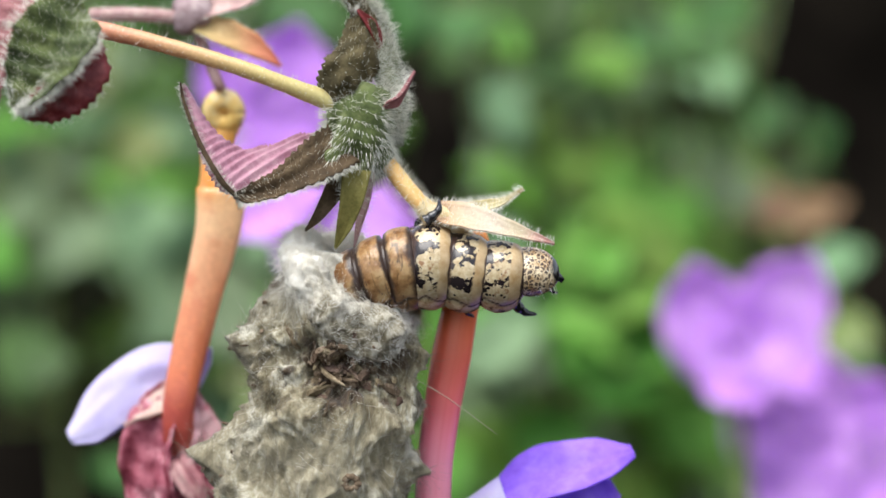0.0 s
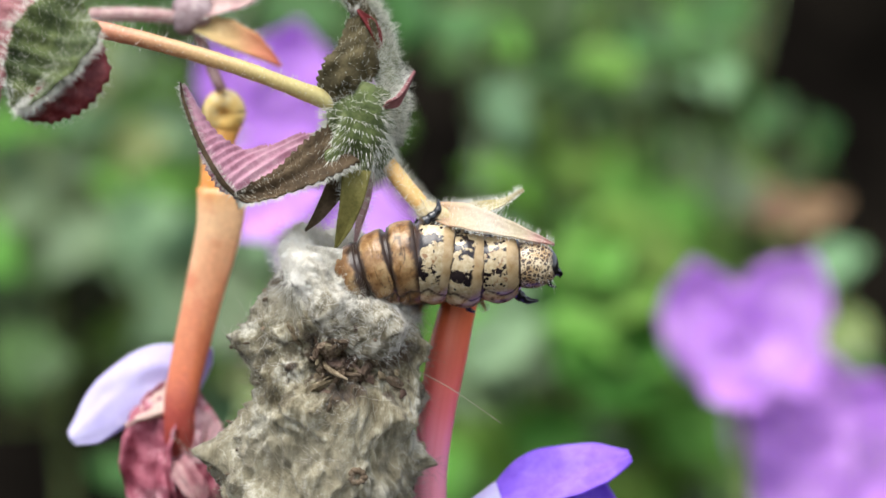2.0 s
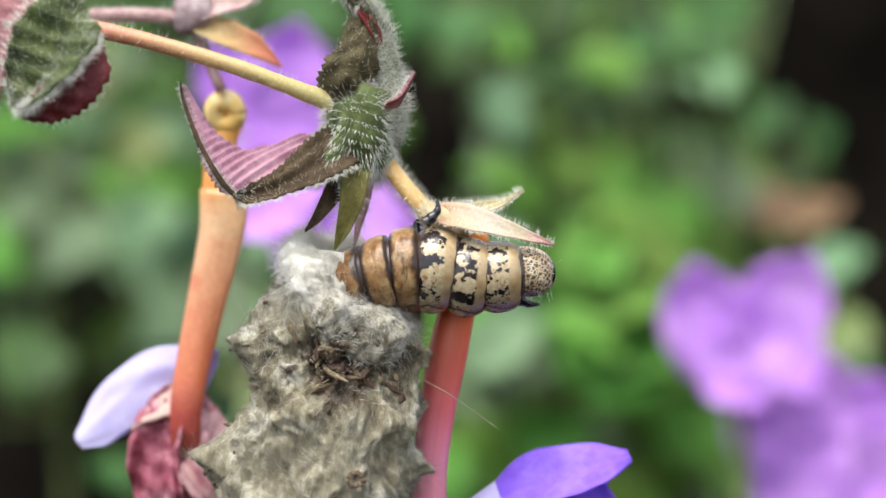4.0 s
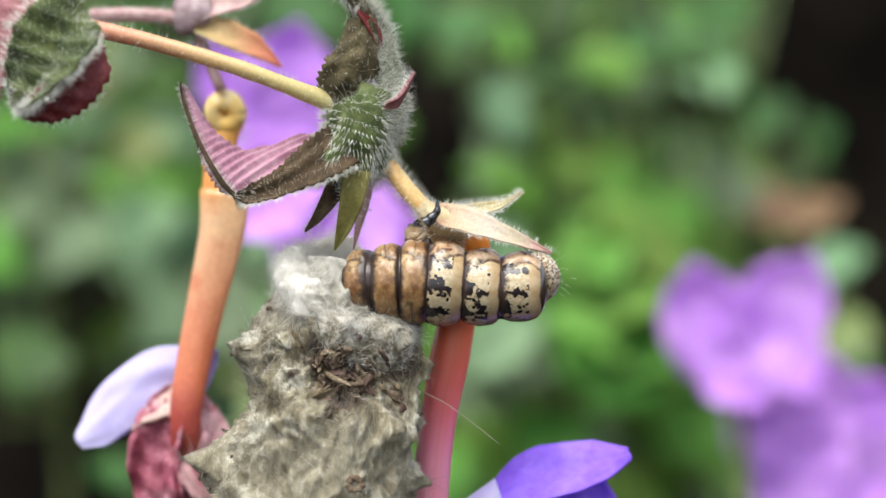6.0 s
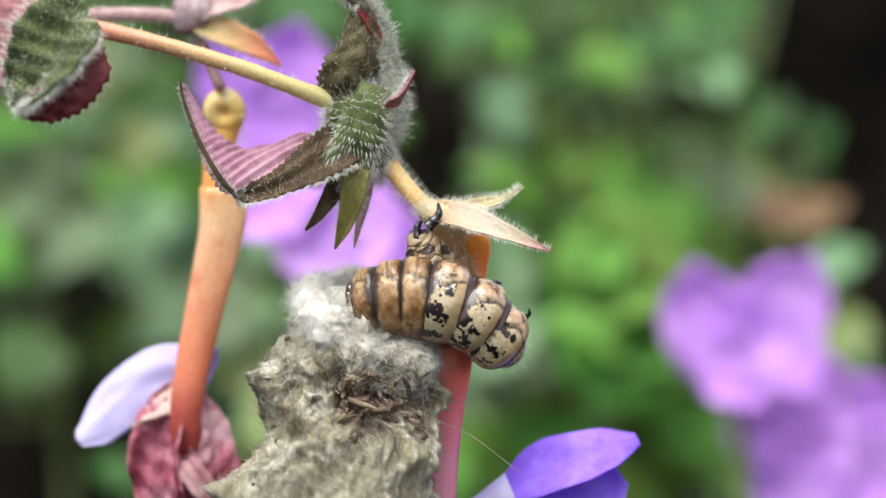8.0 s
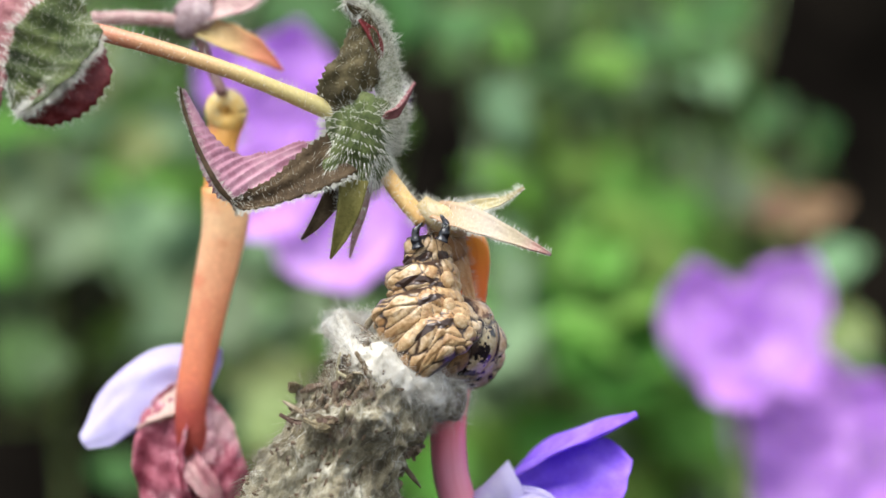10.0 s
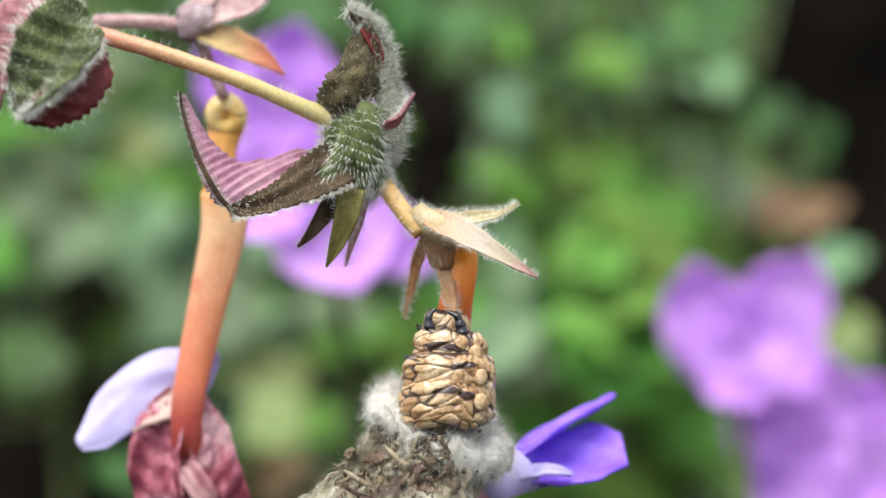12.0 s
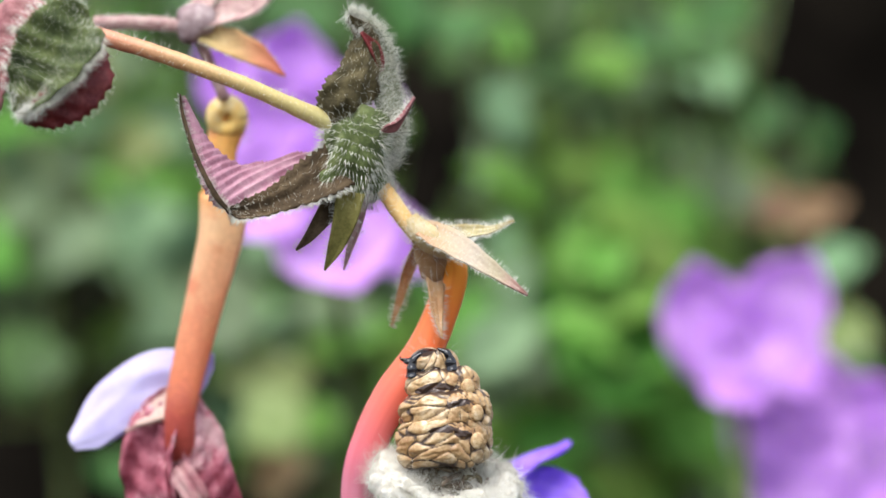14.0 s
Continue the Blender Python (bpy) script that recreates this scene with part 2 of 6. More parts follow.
MAT = dict(
    plate=plate_material(), ring=ring_material(), head=head_material(),
    fold=cell_material(),
    black=organic("black_chitin", (0.006, 0.006, 0.008), (0.012, 0.012, 0.016), (0.03, 0.03, 0.036), 1.5, 0.18, 0.15, 0, 0.7),
    wart=organic("wart_skin", (0.3, 0.16, 0.065), (0.5, 0.34, 0.17), (0.68, 0.54, 0.36), 2.0, 0.35, 0.3, 0, 0.5),
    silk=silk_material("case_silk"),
    wool=wool_material(),
    fibre=fibre_material("silk_fibre", [(0.0, (0.12, 0.1, 0.06)), (0.35, (0.25, 0.225, 0.155)), (0.75, (0.4, 0.375, 0.29)), (1.0, (0.7, 0.68, 0.6))]),
    wool_fibre=fibre_material("wool_fibre", [(0.0, (0.82, 0.77, 0.65)), (0.25, (0.93, 0.9, 0.81)), (1.0, (0.98, 0.965, 0.91))]),
    bark=organic("bark_flake", (0.055, 0.038, 0.024), (0.16, 0.115, 0.075), (0.36, 0.28, 0.2), 0.9, 0.85, 0.9, 0, 0.2, vary=1.3),
    straw=organic("dry_straw", (0.14, 0.1, 0.06), (0.3, 0.25, 0.17), (0.46, 0.4, 0.3), 0.9, 0.8, 0.6, 0, 0.2, vary=1.2),
    stem=graded("stem_skin", "X", 0, 14.5, [(0.0, (0.74, 0.31, 0.2)), (0.35, (0.74, 0.46, 0.23)), (0.7, (0.68, 0.55, 0.23)), (1.0, (0.62, 0.56, 0.24))], 0.8, 0.4, 0.2),
    pedicel=organic("pedicel_skin", (0.6, 0.33, 0.12), (0.74, 0.46, 0.17), (0.8, 0.58, 0.26), 0.6, 0.45, 0.3, 0.1),
    old_tube=graded("old_tube_skin", "Z", -20, 0, [(0.0, (0.62, 0.12, 0.09)), (0.12, (0.86, 0.25, 0.11)), (0.28, (0.92, 0.36, 0.17)), (0.46, (0.96, 0.5, 0.26)), (0.6, (1.0, 0.66, 0.36)), (0.67, (1.0, 0.6, 0.28)), (0.73, (0.95, 0.36, 0.06)), (0.86, (1.0, 0.55, 0.14))], 0.5, 0.3, 0.2, (0.74, 0.22, 0.1), 0.6),
    knob=organic("tube_knob_skin", (0.98, 0.55, 0.11), (1.0, 0.7, 0.24), (1.0, 0.84, 0.48), 0.5, 0.35, 0.2, 0.1),
    hairy_green=organic("hairy_green_leaf", (0.04, 0.056, 0.016), (0.09, 0.122, 0.036), (0.18, 0.215, 0.08), 0.9, 0.75, 0.7, 0.05, 0.2, 0.2),
    leaf_hairy=organic("hairy_olive_leaf", (0.03, 0.045, 0.014), (0.075, 0.1, 0.03), (0.17, 0.2, 0.075), 0.5, 0.7, 1.0, 0.1, 0.2, 0.15),
    crest=organic("grey_green_crest", (0.14, 0.16, 0.1), (0.26, 0.28, 0.19), (0.42, 0.43, 0.34), 0.9, 0.75, 0.6, 0.15, 0.2, 0.2),
    olive=organic("olive_bract", (0.12, 0.11, 0.025), (0.2, 0.18, 0.05), (0.29, 0.26, 0.09), 0.8, 0.7, 0.7, 0.1, 0.25),
    brown_olive=organic("brown_olive_bract", (0.032, 0.027, 0.012), (0.072, 0.058, 0.026), (0.13, 0.108, 0.052), 0.8, 0.75, 0.8, 0.05, 0.2),
    brown_leaf=organic("brown_bract", (0.035, 0.024, 0.013), (0.075, 0.05, 0.027), (0.13, 0.092, 0.052), 0.9, 0.75, 0.8, 0.05, 0.2),
    pink_leaf=organic("pink_bract", (0.3, 0.12, 0.17), (0.44, 0.22, 0.29), (0.56, 0.35, 0.4), 0.5, 0.6, 0.5, 0.15, 0.3),
    rose_leaf=organic("rose_bract", (0.2, 0.065, 0.075), (0.31, 0.125, 0.13), (0.43, 0.23, 0.22), 0.6, 0.55, 0.6, 0.15, 0.3),
    red_leaf=organic("dark_red_leaf", (0.11, 0.012, 0.014), (0.2, 0.028, 0.03), (0.32, 0.075, 0.07), 0.5, 0.5, 0.5, 0.2, 0.35),
    sepal=graded("sepal_skin", "X", 0, 7.4, [(0.0, (0.6, 0.38, 0.22)), (0.2, (0.64, 0.5, 0.33)), (0.45, (0.71, 0.62, 0.5)), (0.65, (0.64, 0.56, 0.39)), (0.85, (0.62, 0.38, 0.33)), (1.0, (0.5, 0.18, 0.16))], 0.7, 0.5, 0.25),
    cup=organic("calyx_cup_skin", (0.5, 0.36, 0.16), (0.62, 0.49, 0.26), (0.7, 0.6, 0.4), 0.5, 0.55, 0.5, 0.2),
    grey_cup=organic("greyish_cup_skin", (0.2, 0.13, 0.14), (0.35, 0.25, 0.26), (0.52, 0.42, 0.42), 0.7, 0.6, 0.5, 0.1),
    skirt=organic("rusty_calyx_skin", (0.3, 0.15, 0.065), (0.44, 0.25, 0.12), (0.56, 0.38, 0.22), 0.6, 0.5, 0.4, 0.15),
    rust=organic("rusty_sepal", (0.46, 0.22, 0.09), (0.6, 0.33, 0.15), (0.68, 0.44, 0.24), 0.6, 0.5, 0.4, 0.2),
    sepal_green=organic("green_sepal", (0.38, 0.28, 0.13), (0.5, 0.42, 0.21), (0.6, 0.54, 0.33), 0.6, 0.55, 0.5, 0.2),
    sepal_orange=graded("orange_sepal", "X", 0.3, 5.6, [(0.0, (0.55, 0.45, 0.2)), (0.4, (0.66, 0.45, 0.2)), (0.75, (0.74, 0.3, 0.16)), (1.0, (0.72, 0.2, 0.13))], 0.6, 0.5, 0.3),
    sepal_pink=organic("pink_sepal", (0.36, 0.19, 0.19), (0.54, 0.35, 0.33), (0.68, 0.51, 0.47), 0.7, 0.55, 0.5, 0.3),
    hair=organic("plant_hair", (0.7, 0.7, 0.6), (0.82, 0.82, 0.74), (0.9, 0.9, 0.84), 0.5, 0.5, 0.0, 0.2),
    violet=organic("violet_petal", (0.25, 0.11, 0.76), (0.33, 0.16, 0.86), (0.43, 0.25, 0.9), 0.25, 0.5, 0.25, 0.3, 0.2),
    mauve=organic("mauve_petal", (0.66, 0.3, 0.9), (0.78, 0.41, 0.97), (0.85, 0.53, 0.97), 0.12, 0.6, 0.2, 0.4, 0.2),
    lilac=organic("pale_lilac_petal", (0.57, 0.51, 0.84), (0.66, 0.6, 0.89), (0.75, 0.7, 0.92), 0.15, 0.6, 0.2, 0.35, 0.15),
    wilted=organic("wilted_throat", (0.24, 0.035, 0.06), (0.46, 0.13, 0.18), (0.8, 0.52, 0.54), 0.4, 0.5, 0.8, 0.2),
    cream_rose=organic("cream_rose_petal", (0.5, 0.22, 0.24), (0.68, 0.5, 0.42), (0.8, 0.7, 0.62), 0.3, 0.6, 0.5, 0.2),
    rose_petal=organic("rose_petal", (0.5, 0.16, 0.2), (0.66, 0.32, 0.34), (0.8, 0.55, 0.52), 0.5, 0.5, 0.5, 0.2),
    leaf_bright=organic("bright_leaf", (0.067, 0.17, 0.02), (0.123, 0.285, 0.037), (0.205, 0.4, 0.078), 0.12, 0.6, 0.2, 0.35, 0.25, vary=1.0),
    leaf_blue=organic("greyish_leaf", (0.085, 0.15, 0.07), (0.145, 0.24, 0.115), (0.22, 0.335, 0.17), 0.12, 0.55, 0.2, 0.3, 0.3, vary=1.0),
    # darker copy of the leaf green, for dark leaves and leaves painted as shaded
    leaf_dark_shaded=organic("dark_shaded_leaf", (0.02, 0.05, 0.01), (0.037, 0.092, 0.017), (0.066, 0.145, 0.03), 0.12, 0.55, 0.2, 0.2, 0.3, vary=1.0),
    leaf_pale=organic("pale_leaf", (0.11, 0.155, 0.042), (0.17, 0.215, 0.07), (0.24, 0.285, 0.115), 0.12, 0.6, 0.2, 0.25, 0.25, vary=0.6),
    leaf_brown=organic("dry_leaf", (0.1, 0.06, 0.03), (0.19, 0.12, 0.062), (0.29, 0.2, 0.12), 0.1, 0.75, 0.4, 0.1, 0.2, vary=0.6),
    green_stem=organic("green_stem", (0.06, 0.09, 0.02), (0.11, 0.15, 0.04), (0.17, 0.21, 0.07), 0.1, 0.6, 0.4),
    soil=organic("dark_soil", (0.012, 0.009, 0.006), (0.03, 0.022, 0.015), (0.06, 0.045, 0.032), 0.02, 0.95, 1.0, 0, 0.0),
    # near-black, with the shade between the plants put into the colour
    shade=organic("shade_backdrop", (0.0015, 0.0013, 0.0011), (0.0038, 0.0032, 0.0026), (0.010, 0.0083, 0.006), 0.015, 0.95, 1.0, 0, 0.0),
)


# ---- mesh helpers (all lengths in metres unless named mm) ----
class Geo:
    """Collects vertices and faces of one mesh."""

    def __init__(self):
        self.v, self.f = [], []

    def grid(self, rows, closed=False):
        """Rows of equally many points; closed: each row is a ring."""
        base, m = len(self.v), len(rows[0])
        for r in rows:
            self.v.extend(Vector(p) for p in r)
        for i in range(len(rows) - 1):
            for j in range(m if closed else m - 1):
                k = (j + 1) % m
                self.f.append((base + i * m + j, base + i * m + k, base + (i + 1) * m + k, base + (i + 1) * m + j))
        if closed:
            self.f.append(tuple(base + j for j in range(m))[::-1])
            self.f.append(tuple(base + (len(rows) - 1) * m + j for j in range(m)))
        return self

    def tube(self, points, radii, sides=12, rough=0.0):
        rows = []
        for i, p in enumerate(points):
            t = (points[min(i + 1, len(points) - 1)] - points[max(i - 1, 0)]).normalized()
            a = t.cross(Vector((0, 1, 0.01))).normalized()
            b = t.cross(a)
            ring = []
            for j in range(sides):
                w = 2 * math.pi * j / sides
                r = radii[i]
                if rough:
                    q = p + (a * math.cos(w) + b * math.sin(w)) * r
                    r *= 1 + rough * noise.noise(q * 900)
                ring.append(p + (a * math.cos(w) + b * math.sin(w)) * r)
            rows.append(ring)
        return self.grid(rows, True)

    def blob(self, centre, size, turn=None, seg=14, rough=0.0, scale=600):
        """A rounded lump; size: half lengths."""
        rows = []
        turn = turn or Matrix.Identity(3)
        for i in range(1, seg):
            w = math.pi * i / seg
            ring = []
            for j in range(seg + 4):
                q = 2 * math.pi * j / (seg + 4)
                n = Vector((math.cos(w), math.sin(w) * math.cos(q), math.sin(w) * math.sin(q)))
                p = Vector((n[k] * size[k] for k in range(3)))
                p = Vector(centre) + turn @ p
                if rough:
                    p += (turn @ n) * rough * (noise.noise(p * scale) + 0.5 * noise.noise(p * scale * 2.7))
                ring.append(p)
            rows.append(ring)
        return self.grid(rows, True)

    def hair(self, root, tip, r):
        """One thin tapering hair with three sides, bowed a little."""
        t = (tip - root)
        a = t.orthogonal().normalized() * r
        b = t.normalized().cross(a)
        mid = root + t * 0.55 + Vector((0, 0, -0.06)) * t.length
        base = len(self.v)
        for p, s in ((root, 1.0), (mid, 0.75)):
            for k in range(3):
                w = 2.094 * k
                self.v.append(p + (a * math.cos(w) + b * math.sin(w)) * s)
        self.v.append(tip)
        for k in range(3):
            j = (k + 1) % 3
            self.f.append((base + k, base + j, base + 3 + j, base + 3 + k))
            self.f.append((base + 3 + k, base + 3 + j, base + 6))

    def strand(self, p, way, length, r, curl, rng, bits=5):
        """A long curling fibre."""
        d = Vector(way).normalized()
        rows = []
        for k in range(bits + 1):
            a = d.orthogonal().normalized()
            b = d.cross(a)
            s = r * (1 - 0.8 * (k / bits) ** 2)
            rows.append([p + (a * math.cos(w) + b * math.sin(w)) * s for w in (0, 2.094, 4.189)])
            p = p + d * (length / bits)
            d = (d + Vector((rng.uniform(-1, 1), rng.uniform(-1, 1), rng.uniform(-1, 1))) * curl).normalized()
        self.grid(rows, True)

    def mesh(self, name, mat, origin=None):
        me = bpy.data.meshes.new(name)
        o = origin if origin is not None else Vector()
        me.from_pydata([tuple(p - o) for p in self.v], [], self.f)
        me.polygons.foreach_set("use_smooth", [True] * len(me.polygons))
        me.materials.append(mat)
        me.update()
        return me


def thing(name, where, label, category, group="", kind=""):
    ob = new(name)
    ob.location = where
    ob.empty_display_size = 0.002
    return tagged(ob, label, category, group, kind)


def part(name, geo, mat, parent, label="", origin=None, kind=""):
    """A mesh part; geo in world places, or in the part's own space if an origin matrix is given."""
    if origin is None:
        root = parent.parent or parent
        ob = new(name, geo.mesh(name, mat, Vector((root.parent or root).location)))
    else:
        ob = new(name, geo.mesh(name, mat))
        ob.matrix_local = origin
    ob.parent = parent
    return tagged(ob, label, kind=kind)


def smooth_path(points, n):
    """Catmull-Rom through the points, n samples."""
    pts = [Vector(p) for p in points]
    pts = [pts[0] * 2 - pts[1]] + pts + [pts[-1] * 2 - pts[-2]]
    out = []
    for i in range(n):
        x = i / (n - 1) * (len(pts) - 3)
        k = min(int(x), len(pts) - 4)
        f = x - k
        a, b, c, d = pts[k:k + 4]
        out.append(0.5 * (2 * b + (c - a) * f + (2 * a - 5 * b + 4 * c - d) * f * f + (3 * b - a - 3 * c + d) * f ** 3))
    return out


def spread(values, n):
    return [float(x) for x in np.interp(np.linspace(0, 1, n), np.linspace(0, 1, len(values)), values)]


class Blade:
    """A leaf, sepal or petal: a centre line, half widths (mm), a side direction; cupped, pleated, toothed, with thickness."""

    def __init__(self, line, widths, side, cup=0.0, pleat=0.0, pleats=6, teeth=0.0, thick=0.12, n=26, m=15, wave=0.0, seed=0.0, ribs=None):
        self.top, self.nrm = [], []
        pts = smooth_path(line, n)
        ws = spread(widths, n)
        side = Vector(side)
        for i, p in enumerate(pts):
            t = (pts[min(i + 1, n - 1)] - pts[max(i - 1, 0)]).normalized()
            s = (side - t * side.dot(t)).normalized()
            nn = t.cross(s)
            row, nr = [], []
            for j in range(m):
                x = 2 * j / (m - 1) - 1
                w = ws[i] * 0.001
                if teeth and abs(x) > 0.99:
                    w *= 1 + teeth * (0.5 - ((i * 0.5) % 1.0))
                lift = cup * x * x * w + pleat * 0.001 * math.sin((i / n * pleats + abs(x) * 0.9) * 2 * math.pi) * min(1, w * 1500)
                lift += wave * 0.001 * noise.noise(p * 260 + s * (x * 2.0) + Vector((seed, 0, 0)))
                if ribs:
                    here = p + s * (x * w)
                    run = (here.x * ribs[0] + here.z * ribs[1]) * 1000 / ribs[2] + 0.5 * noise.noise(here * 260)
                    lift += ribs[3] * 0.001 * (1 - 2 * abs((run % 1.0) * 2 - 1) ** 1.5) * min(1.0, w * 1200)
                row.append(p + s * (x * w) + nn * lift)
                nr.append(nn)
            self.top.append(row)
            self.nrm.append(nr)
        self.thick = thick * 0.001

    def geo(self, g=None):
        g = g or Geo()
        m = len(self.top[0])
        rows = []
        for r, q in zip(self.top, self.nrm):
            ring = [p + n * self.thick * 0.5 for p, n in zip(r, q)]
            ring += [p - n * self.thick * 0.5 for p, n in zip(r, q)][::-1]
            rows.append(ring)
        return g.grid(rows, True)

    def hairs(self, g, count, length, r=0.014, face=1, edge=False, lean=0.35, rng=random, rims=(0, -1)):
        for _ in range(int(count * 2.4)):
            i = rng.randrange(1, len(self.top) - 1)
            j = rng.choice(rims) % len(self.top[0]) if edge else rng.randrange(len(self.top[0]))
            p, n = self.top[i][j], self.nrm[i][j] * face
            q = self.top[i + 1][j]
            p = p + (q - p) * rng.random()
            out = n if not edge else (self.top[i][j] - self.top[i][len(self.top[0]) // 2]).normalized()
            d = (out + Vector((rng.uniform(-1, 1), rng.uniform(-1, 1), rng.uniform(-1, 1))) * lean).normalized()
            g.hair(p, p + d * length * 0.001 * rng.uniform(0.5, 1.2), r * 0.0009)


def hairs_on(g, points, normals, length, r=0.014, lean=0.4, pull=None, rng=random):
    for p, n in zip(points, normals):
        d = Vector(n) + Vector((rng.uniform(-1, 1), rng.uniform(-1, 1), rng.uniform(-1, 1))) * lean
        if pull:
            d += Vector(pull)
        g.hair(p, p + d.normalized() * length * 0.001 * rng.uniform(0.5, 1.25), r * 0.0009)


def tube_hairs(g, pts, radii, count, length, r=0.013, lean=0.35, rng=random):
    for _ in range(int(count * 2.2)):
        x = rng.random() * (len(pts) - 1.001)
        k = int(x)
        p = pts[k].lerp(pts[k + 1], x - k)
        t = (pts[k + 1] - pts[k]).normalized()
        a = t.orthogonal().normalized()
        n = Matrix.Rotation(rng.uniform(0, 6.283), 3, t) @ a
        hairs_on(g, [p + n * radii[k]], [n], length, r, lean, None, rng)


def mmpath(*places):
    return [at(*p) for p in places]


def behind(off, *places):
    return [at(u, v, d + off) for u, v, d in places]


def body_pose(u, v, d, ang, yaw=0.0, roll=0.0):
    """Local x along the body, turned ang degrees up from the right, yaw towards the lens, rolled about itself."""
    return Matrix.Translation(at(u, v, d)) @ Matrix.Rotation(radians(-ang), 4, "Y") @ Matrix.Rotation(radians(-yaw), 4, "Z") @ Matrix.Rotation(radians(roll), 4, "X")


def turned(u, v, d, clock=0.0, du=0.0, dv=0.0):
    """The pose of a thing with its root at u, v, moved by du, dv and turned clockwise in the picture plane."""
    return Matrix.Translation(at(u + du, v + dv, d)) @ Matrix.Rotation(radians(clock), 4, "Y")


# ---- setting ----
def rough_sheet(name, mat, x0, x1, n, y0, y1, m, height, label):
    g = Geo()
    g.grid([[Vector((x0 + (x1 - x0) * i / (n - 1), y0 + (y1 - y0) * j / (m - 1), height(x0 + (x1 - x0) * i / (n - 1), y0 + (y1 - y0) * j / (m - 1)))) for i in range(n)] for j in range(m)])
    ob = new(name, g.mesh(name, mat))
    return tagged(ob, label, name, kind="structure")


def soil_height(x, y):
    near = math.exp(-(x * x + y * y) / 4)
    bank = 0.55 / (1 + math.exp(-(y - 1.05) * 9)) * math.exp(-(x / 6) ** 2) / (1 + max(0, y - 2.2))
    return near * 0.012 * noise.noise(Vector((x * 14, y * 14, 0))) + bank * (1 + 0.25 * noise.noise(Vector((x * 5, y * 5, 3))))


rough_sheet("ground", MAT["soil"], -60, 60, 3, -60, 60, 3, lambda x, y: -0.03, "dark garden soil reaching far under the plants")
# added backdrop: a rising sheet coloured as the deep shade behind the herbs
rough_sheet("soil_bank", MAT["shade"], -2.4, 2.4, 90, -0.6, 3.4, 80, soil_height, "near-black backdrop bank added behind the plants, shade in its colour")


# ---- background plants ----
def leaf_mesh(name, mat, length, width, fold, bend):
    line = [Vector((0, 0, 0)), Vector((length * 0.35, 0, bend * 0.5)), Vector((length * 0.7, 0, bend * 0.4)), Vector((length, 0, -bend))]
    b = Blade([p * 0.001 for p in line], [0.06 * width, 0.38 * width, 0.5 * width, 0.42 * width, 0.22 * width, 0.02 * width], (0, 1, 0), fold, 0.12, 5, 0, 0.3, 14, 9, 0.5)
    return b.geo().mesh(name, mat)


LEAVES = {tone: [leaf_mesh("leaf", MAT[tone], 16, w, f, bd) for w, f, bd in ((11, 0.25, 1.5), (9, 0.4, 2.5), (12.5, 0.15, -1.0))]
          for tone in ("leaf_dark_shaded", "leaf_bright", "leaf_blue", "leaf_pale", "leaf_brown")}

# gaps through which the near-black backdrop shows: u, v, half width, half height
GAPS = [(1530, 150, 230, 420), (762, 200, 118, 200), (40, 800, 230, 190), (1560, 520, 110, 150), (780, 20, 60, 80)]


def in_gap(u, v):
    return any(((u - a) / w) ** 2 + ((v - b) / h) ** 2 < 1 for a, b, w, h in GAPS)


def shrub(base_u, d, label, spots):
    """A leafy herb: stem from the soil, twigs to each leaf, leaves set at the spots u, v, d, size, tone."""
    rng = random.Random(int(base_u + d * 7))
    foot = at(base_u, 441, d)
    foot.z = soil_height(foot.x, foot.y)
    top = at(base_u, 150, d)
    ob = thing("garden_herb", foot, label, "plant", "herbs behind the sprig")
    line = smooth_path([foot, foot.lerp(top, 0.5) + Vector((0.01, 0.004, 0)), top], 12)
    part("stem", Geo().tube(line, spread([0.0022, 0.0015, 0.0008], 12), 8), MAT["green_stem"], ob)
    for u, v, dd, size, tn in spots:
        tip = at(u, v, dd)
        k = min(range(12), key=lambda i: (line[i] - tip).length + (0.03 if line[i].z > tip.z else 0))
        lf = new("leaf", rng.choice(LEAVES[tn]))
        lf.parent = ob
        turn = pose(0, 0, 0, rng.gauss(48, 13), 0, 0) @ pose(0, 0, 0, 0, rng.gauss(0, 15), 0) @ pose(0, 0, 0, 0, 0, rng.uniform(0, 360))
        sc = size * (FOCUS + dd) / FOCUS / 30 / 16
        m = Matrix.Translation(tip - foot) @ turn @ Matrix.Scale(sc, 4)
        m.translation -= (m.to_3x3() @ Vector((0.008, 0, 0)))
        lf.matrix_local = m
        base = m.translation + foot
        part("twig", Geo().tube(smooth_path([line[k], line[k].lerp(base, 0.5) + Vector((0, 0, -0.004)), base], 5), [0.0006] * 5, 5), MAT["green_stem"], ob)
    return ob


